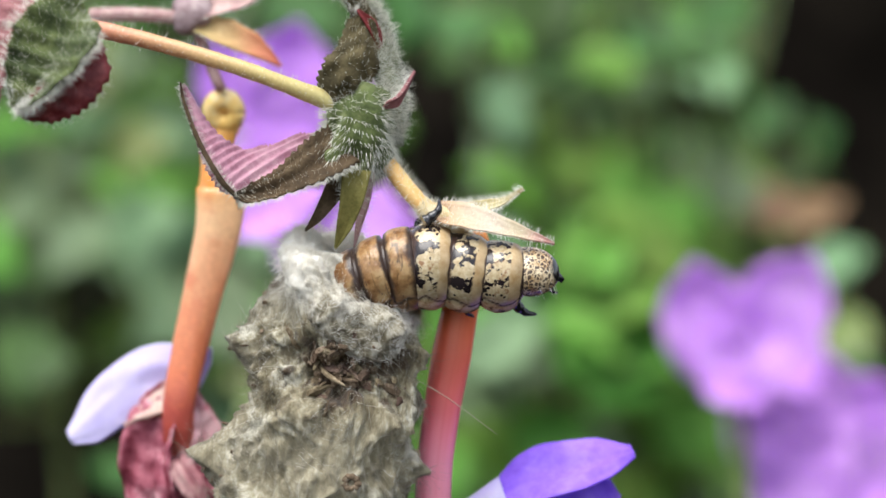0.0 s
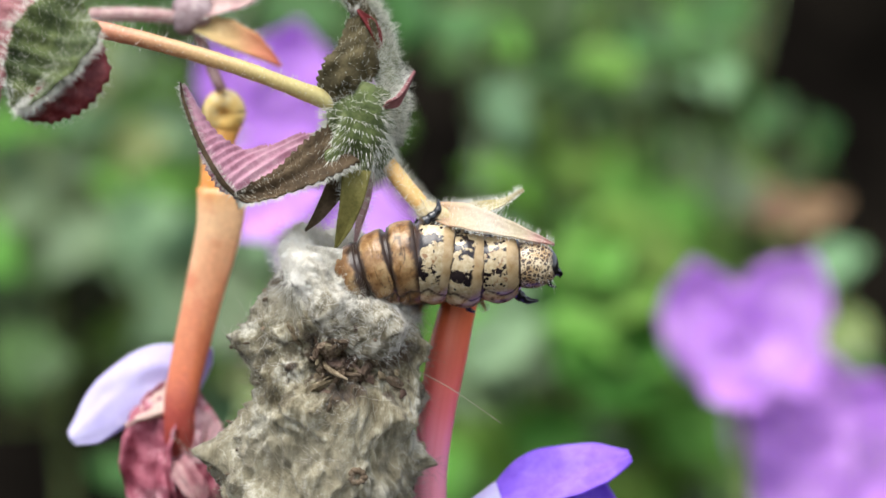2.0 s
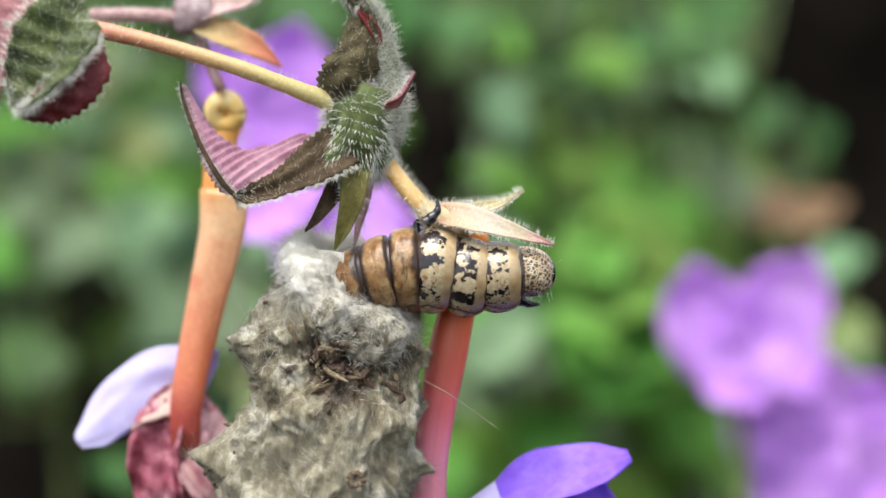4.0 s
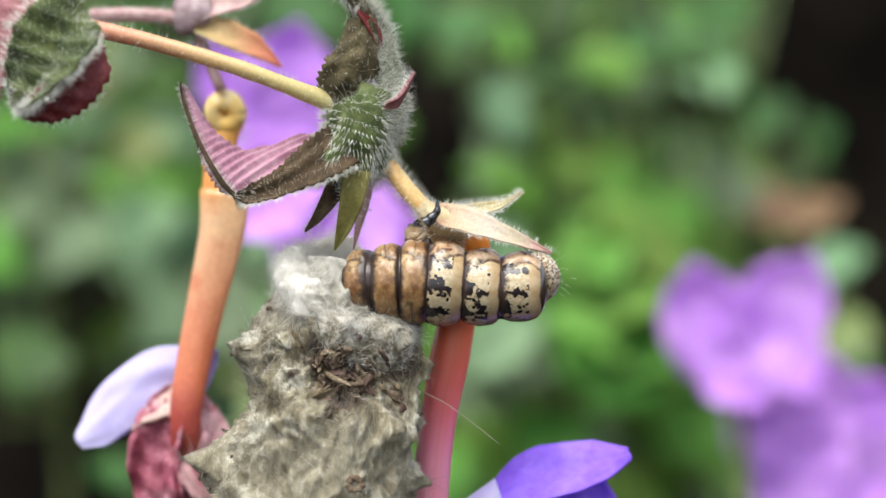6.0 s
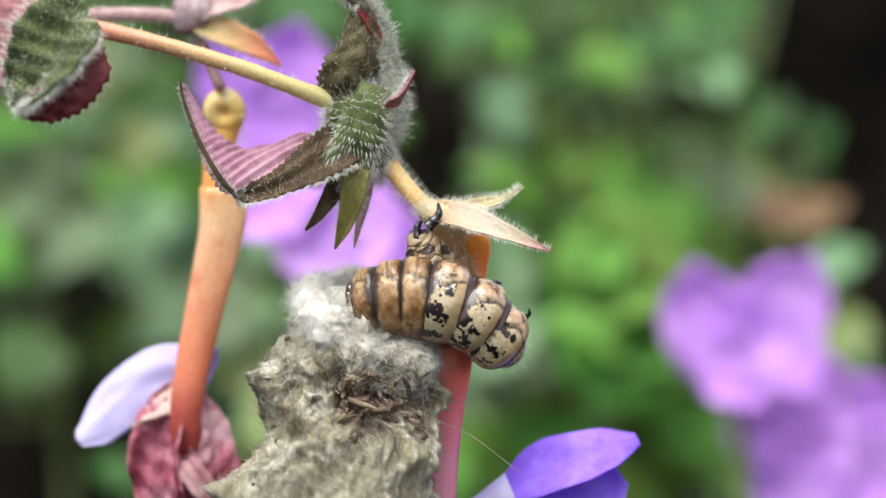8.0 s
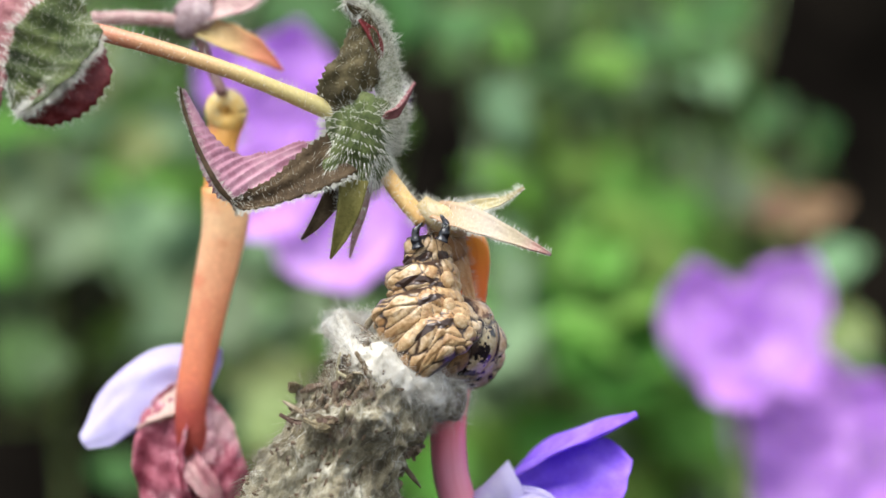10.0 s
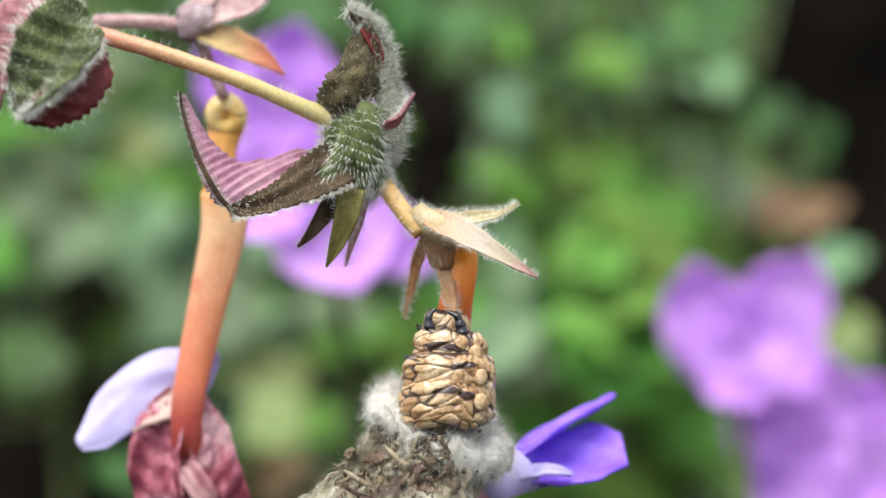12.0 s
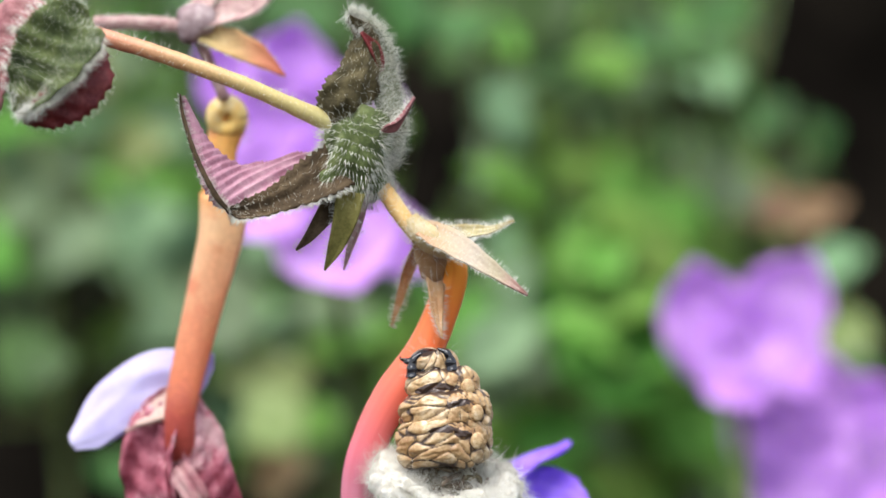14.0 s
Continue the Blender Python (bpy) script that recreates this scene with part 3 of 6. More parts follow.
def background():
    rng = random.Random(5)
    clear = [(1020, 600, 190, 138, "leaf_bright"), (1130, 555, 180, 140, "leaf_bright"), (1100, 665, 180, 142, "leaf_bright"), (1180, 640, 160, 145, "leaf_bright"), (900, 195, 150, 150, "leaf_blue"), (880, 285, 150, 150, "leaf_blue"), (945, 255, 150, 155, "leaf_bright"), (715, 25, 150, 140, "leaf_dark_shaded"), (810, 45, 140, 140, "leaf_dark_shaded"), (1420, 320, 130, 290, "leaf_dark_shaded"), (1360, 210, 110, 250, "leaf_dark_shaded"), (890, 610, 190, 132, "leaf_blue"), (900, 500, 150, 140, "leaf_blue"), (150, 430, 190, 220, "leaf_blue"), (250, 490, 180, 240, "leaf_blue"), (55, 640, 150, 170, "leaf_dark_shaded"), (320, 420, 190, 250, "leaf_blue"), (300, 570, 170, 230, "leaf_blue"), (40, 490, 170, 220, "leaf_dark_shaded"), (1180, 560, 170, 230, "leaf_bright"), (1100, 740, 170, 240, "leaf_bright"), (930, 420, 170, 230, "leaf_blue"), (905, 225, 150, 190, "leaf_blue"), (890, 330, 150, 180, "leaf_blue"), (900, 580, 210, 150, "leaf_blue"), (1000, 590, 200, 160, "leaf_bright"), (1110, 620, 200, 165, "leaf_bright"), (870, 690, 190, 150, "leaf_blue"), (980, 680, 170, 150, "leaf_pale"), (890, 70, 150, 190, "leaf_bright"), (1065, 125, 160, 180, "leaf_bright"), (1260, 150, 155, 190, "leaf_blue"), (960, 20, 190, 170, "leaf_dark_shaded"), (820, 90, 150, 175, "leaf_dark_shaded"), (980, 130, 150, 170, "leaf_dark_shaded"), (1160, 150, 130, 170, "leaf_dark_shaded"), (1130, 30, 180, 165, "leaf_dark_shaded"), (1290, 40, 170, 165, "leaf_dark_shaded"), (860, 150, 140, 180, "leaf_dark_shaded"), (1000, 290, 120, 170, "leaf_bright"),
             (890, 330, 170, 170, "leaf_bright"), (1160, 60, 160, 200, "leaf_dark_shaded"), (1440, 240, 120, 300, "leaf_dark_shaded"), (900, 640, 210, 170, "leaf_blue"),
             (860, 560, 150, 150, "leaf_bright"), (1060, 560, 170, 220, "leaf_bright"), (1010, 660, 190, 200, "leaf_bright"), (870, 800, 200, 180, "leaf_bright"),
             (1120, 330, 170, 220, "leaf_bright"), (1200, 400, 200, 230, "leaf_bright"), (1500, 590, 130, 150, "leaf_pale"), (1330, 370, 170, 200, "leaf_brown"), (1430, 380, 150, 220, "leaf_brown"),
             (50, 370, 150, 200, "leaf_blue"), (40, 640, 190, 200, "leaf_dark_shaded"), (250, 260, 170, 190, "leaf_pale"), (200, 840, 120, 190, "leaf_dark_shaded"), (260, 400, 220, 210, "leaf_blue"),
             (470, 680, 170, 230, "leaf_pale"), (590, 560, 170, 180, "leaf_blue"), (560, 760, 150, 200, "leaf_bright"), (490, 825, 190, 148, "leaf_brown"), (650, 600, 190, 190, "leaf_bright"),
             (520, 20, 200, 250, "leaf_dark_shaded"), (130, 300, 150, 260, "leaf_blue"), (1180, 480, 170, 240, "leaf_bright"), (960, 450, 150, 190, "leaf_bright"),
             (1180, 450, 200, 210, "leaf_bright"), (1270, 460, 180, 230, "leaf_bright"), (1090, 430, 190, 200, "leaf_bright"), (1200, 560, 170, 250, "leaf_bright"), (1230, 760, 170, 200, "leaf_bright"), (1160, 700, 180, 190, "leaf_bright"), (1220, 640, 170, 190, "leaf_bright"), (1180, 860, 190, 200, "leaf_bright"), (1080, 870, 190, 190, "leaf_bright"), (1060, 640, 190, 180, "leaf_bright"), (1270, 880, 150, 220, "leaf_blue"), (1150, 450, 170, 145, "leaf_bright"), (1090, 500, 150, 150, "leaf_bright"), (1050, 540, 160, 155, "leaf_bright"), (1215, 520, 160, 145, "leaf_bright"), (1190, 400, 130, 150, "leaf_bright"), (470, 670, 190, 150, "leaf_pale"), (1040, 640, 170, 145, "leaf_bright"), (1100, 400, 140, 145, "leaf_bright"), (1020, 470, 140, 145, "leaf_bright"), (1140, 540, 150, 145, "leaf_bright"), (1070, 460, 120, 140, "leaf_bright"), (980, 770, 160, 150, "leaf_bright"), (1090, 860, 160, 150, "leaf_bright"), (960, 640, 130, 150, "leaf_bright"), (1290, 330, 150, 200, "leaf_blue"), (1480, 480, 160, 160, "leaf_blue"), (390, 540, 200, 150, "leaf_blue"), (480, 740, 170, 140, "leaf_pale"), (940, 560, 180, 260, "leaf_bright"), (1130, 620, 190, 240, "leaf_bright"), (850, 700, 190, 190, "leaf_bright"), (960, 720, 190, 210, "leaf_bright"), (1080, 720, 180, 230, "leaf_bright"), (1000, 560, 190, 190, "leaf_bright"), (920, 850, 170, 200, "leaf_bright"), (1120, 820, 150, 260, "leaf_blue"), (1010, 800, 200, 230, "leaf_bright")]
    spots = [(u, v, d + 22 if d < 165 else d, size, tone) for u, v, size, d, tone in clear]
    tries = 0
    while len(spots) < 760 and tries < 9000:
        tries += 1
        u, v, d = rng.uniform(-420, 1990), rng.uniform(-260, 1150), rng.uniform(215, 420)
        if not in_gap(u, v):
            # dim regions: shade is put into the leaf colour by the darker copy
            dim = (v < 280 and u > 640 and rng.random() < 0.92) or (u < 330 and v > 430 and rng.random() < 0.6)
            spots.append((u, v, d, rng.uniform(100, 200), "leaf_dark_shaded" if dim else "leaf_bright" if 800 < u < 1330 and v > 270 and rng.random() < 0.6 else rng.choice(("leaf_bright", "leaf_bright", "leaf_blue", "leaf_blue", "leaf_pale" if rng.random() < 0.3 else "leaf_blue"))))
    bases = [(-250, 300), (60, 250), (330, 330), (620, 300), (930, 240), (1120, 310), (1330, 280), (1700, 330)]
    for k, (bu, d) in enumerate(bases):
        mine = [s for s in spots if min(range(len(bases)), key=lambda i: abs(bases[i][0] - s[0])) == k]
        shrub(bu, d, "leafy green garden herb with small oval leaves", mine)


background()


def bloom(u, v, d, lobes, label, mat, facing=0.3, lean=0.01):
    """A far flower: rounded petals (u, v, half width, length, angle) round a throat, on its own stalk."""
    c = at(u, v, d)
    foot = Vector((c.x + 0.01, c.y + lean, soil_height(c.x, c.y + lean)))
    ob = thing("violet_flower", foot, label, "flower", "violet flowers behind")
    part("stalk", Geo().tube(smooth_path([foot, (foot + c) / 2 + Vector((0.006, 0.5 * lean, 0.25 * lean)), c + Vector((0, 0.006, 0))], 12), [0.0009] * 12, 7), MAT["green_stem"], ob)
    part("throat", Geo().blob(c + Vector((0, 0.003, 0)), (0.002, 0.004, 0.002), rough=0.0004), MAT["mauve"], ob)
    sc = (FOCUS + d) / FOCUS / 30
    for a, b, w, ln, ang in lobes:
        p = at(a, b, d)
        ax = Vector((math.cos(radians(ang)), 0, math.sin(radians(ang)))) * ln * sc * 0.0005
        out = Vector((0, -facing * ln * sc * 0.0005, 0))
        bl = Blade([p - ax - out * 0.6, p - ax * 0.3, p + ax * 0.4 + out * 0.2, p + ax + out], [w * sc * x for x in (0.3, 0.8, 1.0, 1.0, 0.75, 0.12)], (ax.z, 0.0001, -ax.x), -0.25, 0.15, 3, 0, 0.25, 18, 11, 0.8, a)
        part("petal", bl.geo(), mat, ob)
    return ob


bloom(1310, 600, 105, [(1245, 570, 80, 220, 100), (1385, 540, 82, 200, 60), (1300, 650, 85, 150, 230), (1390, 630, 70, 150, 310)], "pale violet flower with rounded petals, far out of focus", MAT["mauve"])
bloom(1420, 770, 115, [(1365, 760, 85, 200, 150), (1440, 730, 95, 200, 70), (1410, 840, 100, 200, 260), (1525, 740, 75, 200, 40), (1530, 830, 85, 200, 330)], "pale violet flower cluster with broad petals, out of focus", MAT["mauve"])
bloom(540, 260, 82, [(512, 140, 80, 200, 80), (420, 150, 70, 180, 130), (610, 210, 90, 210, 20), (600, 410, 118, 220, 290), (480, 330, 100, 220, 230), (690, 420, 60, 190, 320)], "large violet flower hanging behind the sprig", MAT["mauve"], lean=0.16)


# ---- the flower sprig with its hairy bracts ----
def build_sprig():
    rng = random.Random(11)
    ob = thing("flower_sprig", at(-50, 150), "arching pink and yellow stem with hairy bracts", "plant stem")
    main = mmpath((-160, 20, 3), (60, 30, 2), (165, 50, 1), (260, 72, 0.5), (400, 112, 0), (500, 148, 0), (600, 186, 0.5))
    pts, rad = smooth_path(main, 40), [x * 0.001 for x in spread([0.55, 0.55, 0.52, 0.48, 0.47, 0.48, 0.6], 40)]
    stem = new("stem", Geo().tube(pts, rad, 16, 0.12).mesh("stem", MAT["stem"], at(165, 50, 1)))
    stem.parent, stem.location = ob, at(165, 50, 1) - at(-50, 150)
    hairs = Geo()
    tube_hairs(hairs, pts[8:], rad[8:], 260, 0.36, 0.011)
    # swollen hairy node
    node = Geo().blob(at(632, 232, 0.6), (0.0019, 0.0017, 0.0029), Matrix.Rotation(radians(18), 3, "Y"), 26, 0.0007, 900)
    node.blob(at(596, 278, 0.8), (0.0021, 0.0015, 0.0015), Matrix.Rotation(radians(-35), 3, "Y"), 18, 0.0006, 900)
    node.blob(at(625, 300, 0.6), (0.0013, 0.0013, 0.0012), None, 16, 0.0005, 900)
    node.blob(at(668, 270, 1.0), (0.0010, 0.0012, 0.0016), None, 16, 0.0005, 900)
    part("hairy_node", node, MAT["hairy_green"], ob, "swollen green node covered with white hairs")
    for _ in range(6500):
        p = Vector(rng.choice(node.v))
        if p.y < 0.0016:
            n = (p - at(632, 232, 1.5)).normalized()
            hairs_on(hairs, [p], [n + Vector((0, 0, -0.5))], 0.8, 0.012, 0.35, None, rng)
    # the rolled upper leaf and its grey crest
    roll = Blade(mmpath((606, 200, 0.6), (612, 160, -0.6), (628, 110, -0.9), (640, 70, -0.2), (645, 20, 0.6), (610, -10, 0.5)), [1.0, 1.35, 1.5, 1.15, 0.9, 0.2], (1, 0.25, 0.1), 0.8, 0.14, 6, 0.25, 0.22, 34, 17, 0.5)
    part("rolled_bract", roll.geo(), MAT["brown_olive"], ob, "rolled olive brown bract with toothed rim")
    roll.hairs(hairs, 170, 0.45, 0.013, -1, False, 0.5, rng)
    roll.hairs(hairs, 120, 0.45, 0.013, 1, False, 0.5, rng)
    inner = Blade(mmpath((672, 86, 0.9), (666, 66, 0.7), (654, 44, 0.5), (632, 18, 0.3)), [0.1, 0.3, 0.36, 0.08], (1, 0.5, 0.1), -0.7, 0.05, 4, 0, 0.15, 20, 9)
    part("red_lining", inner.geo(), MAT["red_leaf"], ob, "dark red inner side of the bract")
    crest = Blade(mmpath((700, 260, 1.5), (705, 190, 1), (690, 120, 0.9), (675, 60, 1), (650, 5, 1), (606, -15, 0.8)), [0.7, 0.9, 0.95, 0.75, 0.6, 0.15], (1, 0.6, 0.2), 0.5, 0.1, 5, 0.2, 0.2, 34, 13, 0.4)
    part("crest_bract", crest.geo(), MAT["crest"], ob, "grey green bract with dense white hairs")
    crest.hairs(hairs, 1000, 0.9, 0.013, 1, False, 0.7, rng)
    crest.hairs(hairs, 900, 0.9, 0.013, -1, False, 0.7, rng)
    crest.hairs(hairs, 300, 0.8, 0.015, 1, True, 0.4, rng)
    spur = Blade(mmpath((680, 190, -0.4), (704, 170, -0.8), (734, 126, -1.0)), [0.1, 0.42, 0.36, 0.03], (0.4, -0.6, 0.6), 0.5, 0, 1, 0, 0.18, 18, 9)
    part("pointed_bract", spur.geo(), MAT["rose_leaf"], ob, "small pointed reddish bract")
    spur.hairs(hairs, 60, 0.5, 0.013, -1, False, 0.5, rng)
    # big lower bract: pleated pink face, brown hairy back
    pink = Blade(mmpath((600, 252, 1.5), (540, 262, 0.6), (470, 288, 0.2), (420, 290, 0.2), (370, 240, 0.6), (325, 150, 1.2)), [0.7, 1.35, 1.75, 1.7, 0.75, 0.06], (0.15, 0.7, 1), 0.35, 0.0, 9, 0.2, 0.2, 90, 49, 0.06, ribs=(-0.5, 0.87, 0.5, 0.13))
    part("pink_bract", pink.geo(), MAT["pink_leaf"], ob, "pleated dull pink bract with a pointed tip")
    back = Blade(mmpath((606, 262, -0.3), (560, 292, -1.1), (500, 326, -1.3), (450, 345, -0.9), (412, 346, -0.2)), [1.35, 1.3, 0.8, 0.62, 0.06], (-0.35, 0.5, 1), -0.35, 0.07, 8, 0.3, 0.2, 36, 13, 0.35)
    part("brown_bract", back.geo(), MAT["brown_leaf"], ob, "brown hairy underside of the folded bract")
    back.hairs(hairs, 110, 0.5, 0.012, 1, False, 0.5, rng)
    back.hairs(hairs, 110, 0.5, 0.012, -1, False, 0.5, rng)
    back.hairs(hairs, 200, 0.55, 0.012, 1, True, 0.3, rng, (0,))
    rim = Blade(mmpath((420, 350, -0.5), (388, 316, -0.6), (352, 254, -0.2), (326, 184, 0.5), (319, 146, 0.9)), [0.08, 0.14, 0.15, 0.12, 0.04], (-0.8, -0.5, -0.4), 0.3, 0, 1, 0.3, 0.15, 26, 7, 0.2)
    part("bract_rim", rim.geo(), MAT["brown_leaf"], ob, "dark brown toothed rim of the bract")
    rim.hairs(hairs, 120, 0.5, 0.012, 1, True, 0.4, rng)
    # hanging teeth below the node
    for line, w, mat in ((((600, 322, -0.3), (580, 355, -0.4), (560, 385, -0.4), (540, 409, -0.2)), (0.7, 0.5, 0.3, 0.03), "brown_leaf"),
                         (((630, 300, -0.6), (622, 350, -0.7), (608, 400, -0.5), (592, 442, -0.2)), (0.85, 0.72, 0.46, 0.03), "olive"),
                         (((648, 300, 0.2), (645, 350, 0.2), (634, 400, 0.3), (626, 440, 0.4)), (0.5, 0.35, 0.2, 0.03), "sepal_pink")):
        b = Blade(mmpath(*line), w, (1, 0.2, 0.2), 0.3, 0, 1, 0, 0.15, 20, 9, 0.1)
        part("hanging_bract", b.geo(), MAT[mat], ob, "narrow pointed bract")
        b.hairs(hairs, 60, 0.4, 0.012, 1, True, 0.4, rng)
    low = mmpath((655, 250, 1.0), (680, 280, 0.8), (715, 328, 0.4), (757, 374, 0.0))
    lp, lr = smooth_path(low, 18), [x * 0.001 for x in spread([0.55, 0.5, 0.52, 0.54, 0.5], 18)]
    part("pedicel", Geo().tube(lp, lr, 14, 0.1), MAT["pedicel"], ob, "yellow orange flower stalk")
    tube_hairs(hairs, lp, lr, 260, 0.5, 0.012, 0.3, rng)
    part("hairs", hairs, MAT["hair"], ob, "fine white plant hairs", kind="stuff")
    return ob


def build_left_leaf():
    rng = random.Random(12)
    ob = thing("crumpled_leaf", at(150, 60, -3), "crumpled hairy green leaf with a dark red fold", "leaf")
    hairs = Geo()
    green = Blade(behind(-7, (160, 34, 1.8), (124, 46, 0.9), (86, 92, 0.5), (50, 150, 0.8), (26, 190, 1.4)), [0.9, 2.0, 2.2, 1.5, 0.3], (-0.55, 0.3, 0.85), -0.3, 0.0, 8, 0.2, 0.25, 80, 41, 0.3, ribs=(0.2, 0.98, 1.15, 0.13))
    part("green_face", green.geo(), MAT["leaf_hairy"], ob, "hairy green leaf face")
    green.hairs(hairs, 420, 0.5, 0.012, 1, False, 0.6, rng)
    green.hairs(hairs, 420, 0.5, 0.012, -1, False, 0.6, rng)
    green.hairs(hairs, 260, 0.8, 0.015, 1, True, 0.5, rng)
    red = Blade(behind(-7, (160, 66, 2.4), (158, 116, 1.8), (120, 158, 1.3), (76, 186, 1.3), (40, 204, 1.8)), [0.6, 1.1, 1.3, 0.95, 0.12], (0.45, 0.5, -0.8), 0.35, 0.08, 6, 0.32, 0.25, 30, 15, 0.2)
    part("red_fold", red.geo(), MAT["red_leaf"], ob, "dark red toothed leaf fold")
    red.hairs(hairs, 150, 0.5, 0.012, 1, True, 0.4, rng)
    seam = Blade(behind(-7, (160, 72, 1.0), (136, 116, 0.6), (85, 162, 0.5), (30, 196, 0.9)), [0.15, 0.32, 0.32, 0.15], (0.6, 0.2, -0.7), 0.2, 0, 1, 0, 0.2, 26, 7, 0.2)
    part("silver_seam", seam.geo(), MAT["hairy_green"], ob)
    seam.hairs(hairs, 420, 1.1, 0.016, 1, False, 0.5, rng)
    seam.hairs(hairs, 420, 1.1, 0.016, -1, False, 0.5, rng)
    pink = Blade(behind(-7, (46, -20, 2.4), (0, 30, 1.8), (-16, 110, 1.6), (-20, 195, 1.8)), [1.5, 1.4, 1.2, 0.4], (-0.8, 0.4, 0.2), 0.2, 0.1, 7, 0.2, 0.2, 30, 13, 0.3)
    part("pink_fold", pink.geo(), MAT["rose_leaf"], ob, "dull pink leaf fold")
    pink.hairs(hairs, 60, 0.6, 0.012, 1, False, 0.5, rng)
    part("hairs", hairs, MAT["hair"], ob, "fine white plant hairs", kind="stuff")
    return ob


def build_calyx():
    rng = random.Random(13)
    ob = thing("faded_calyx", at(340, 25, 9), "faded pink calyx with pointed sepals on a thin stalk", "calyx")
    hairs = Geo()
    pts = smooth_path(behind(6, (160, 28, 3.5), (250, 26, 3.4), (325, 32, 3.0)), 18)
    rad = [0.00045] * 18
    part("stalk", Geo().tube(pts, rad, 12, 0.12), MAT["sepal_pink"], ob)
    tube_hairs(hairs, pts, rad, 120, 0.4, 0.012, 0.35, rng)
    part("cup", Geo().blob(at(340, 26, 9), (0.0014, 0.0011, 0.0013), None, 18, 0.0003, 900), MAT["grey_cup"], ob, "pinkish grey hairy cup")
    for line, w, mat in ((((350, 20, 2.8), (395, 8, 2.6), (435, -2, 2.8), (475, -22, 3.2)), (0.9, 0.9, 0.6, 0.05), "sepal_pink"),
                         (((352, 45, 2.6), (400, 62, 2.2), (450, 85, 2.4), (498, 118, 2.8)), (0.7, 1.0, 0.75, 0.04), "sepal_orange"),
                         (((335, 10, 3.2), (360, -15, 3.2), (400, -40, 3.4)), (0.8, 0.8, 0.05), "sepal_pink")):
        b = Blade(behind(6, *line), w, (0.3, 0.5, 1), 0.3, 0.05, 4, 0, 0.14, 24, 9, 0.15)
        part("sepal", b.geo(), MAT[mat], ob)
        b.hairs(hairs, 70, 0.35, 0.011, 1, True, 0.4, rng)
    neck = smooth_path(behind(6, (350, 60, 3.2), (370, 110, 3.3), (392, 160, 3.3)), 10)
    part("neck", Geo().tube(neck, [0.00035] * 10, 10), MAT["sepal_pink"], ob)
    part("hairs", hairs, MAT["hair"], ob, "fine white plant hairs", kind="stuff")
    return ob


def build_old_flower():
    """A spent flower hanging by its tube from a ring-shaped knob."""
    ob = thing("spent_flower", at(397, 170, 10.4), "spent flower with a flattened orange tube and pale lilac petals", "flower", "tubular flowers")
    g = Geo()
    rows = []
    for a in range(28):
        w = 2 * math.pi * a / 28
        ring = []
        for b in range(16):
            q = 2 * math.pi * b / 16
            r = 0.78 + 0.72 * math.cos(q)
            p = Vector((r * math.cos(w) * 0.92, 0.75 * math.sin(q), r * math.sin(w))) * 0.001
            ring.append(at(396, 197, 10.4) + Matrix.Rotation(radians(20), 3, "X") @ p)
        rows.append(ring)
    g.grid(rows + [rows[0]], True)
    g.blob(at(400, 212, 10.9), (0.0011, 0.0008, 0.0011))
    part("knob", g, MAT["knob"], ob, "ring-shaped yellow orange knob")
    up = smooth_path(behind(7, (398, 205, 3.8), (382, 270, 3.6), (388, 345, 3.2)), 14)
    part("tube_neck", flat_tube(up, spread([1.2, 1.0, 1.05, 1.35], 14), 0.6), MAT["old_tube"], ob, "deep orange pinched tube neck")
    line = smooth_path(behind(7, (392, 335, 3.1), (385, 400, 3.0), (362, 500, 2.7), (338, 610, 2.3), (319, 710, 1.9), (316, 770, 2.2), (318, 815, 3.4)), 30)
    part("tube", flat_tube(line, spread([1.56, 1.5, 1.34, 1.18, 1.08, 1.0, 0.95, 0.8], 30), 0.5), MAT["old_tube"], ob, "flattened orange flower tube")
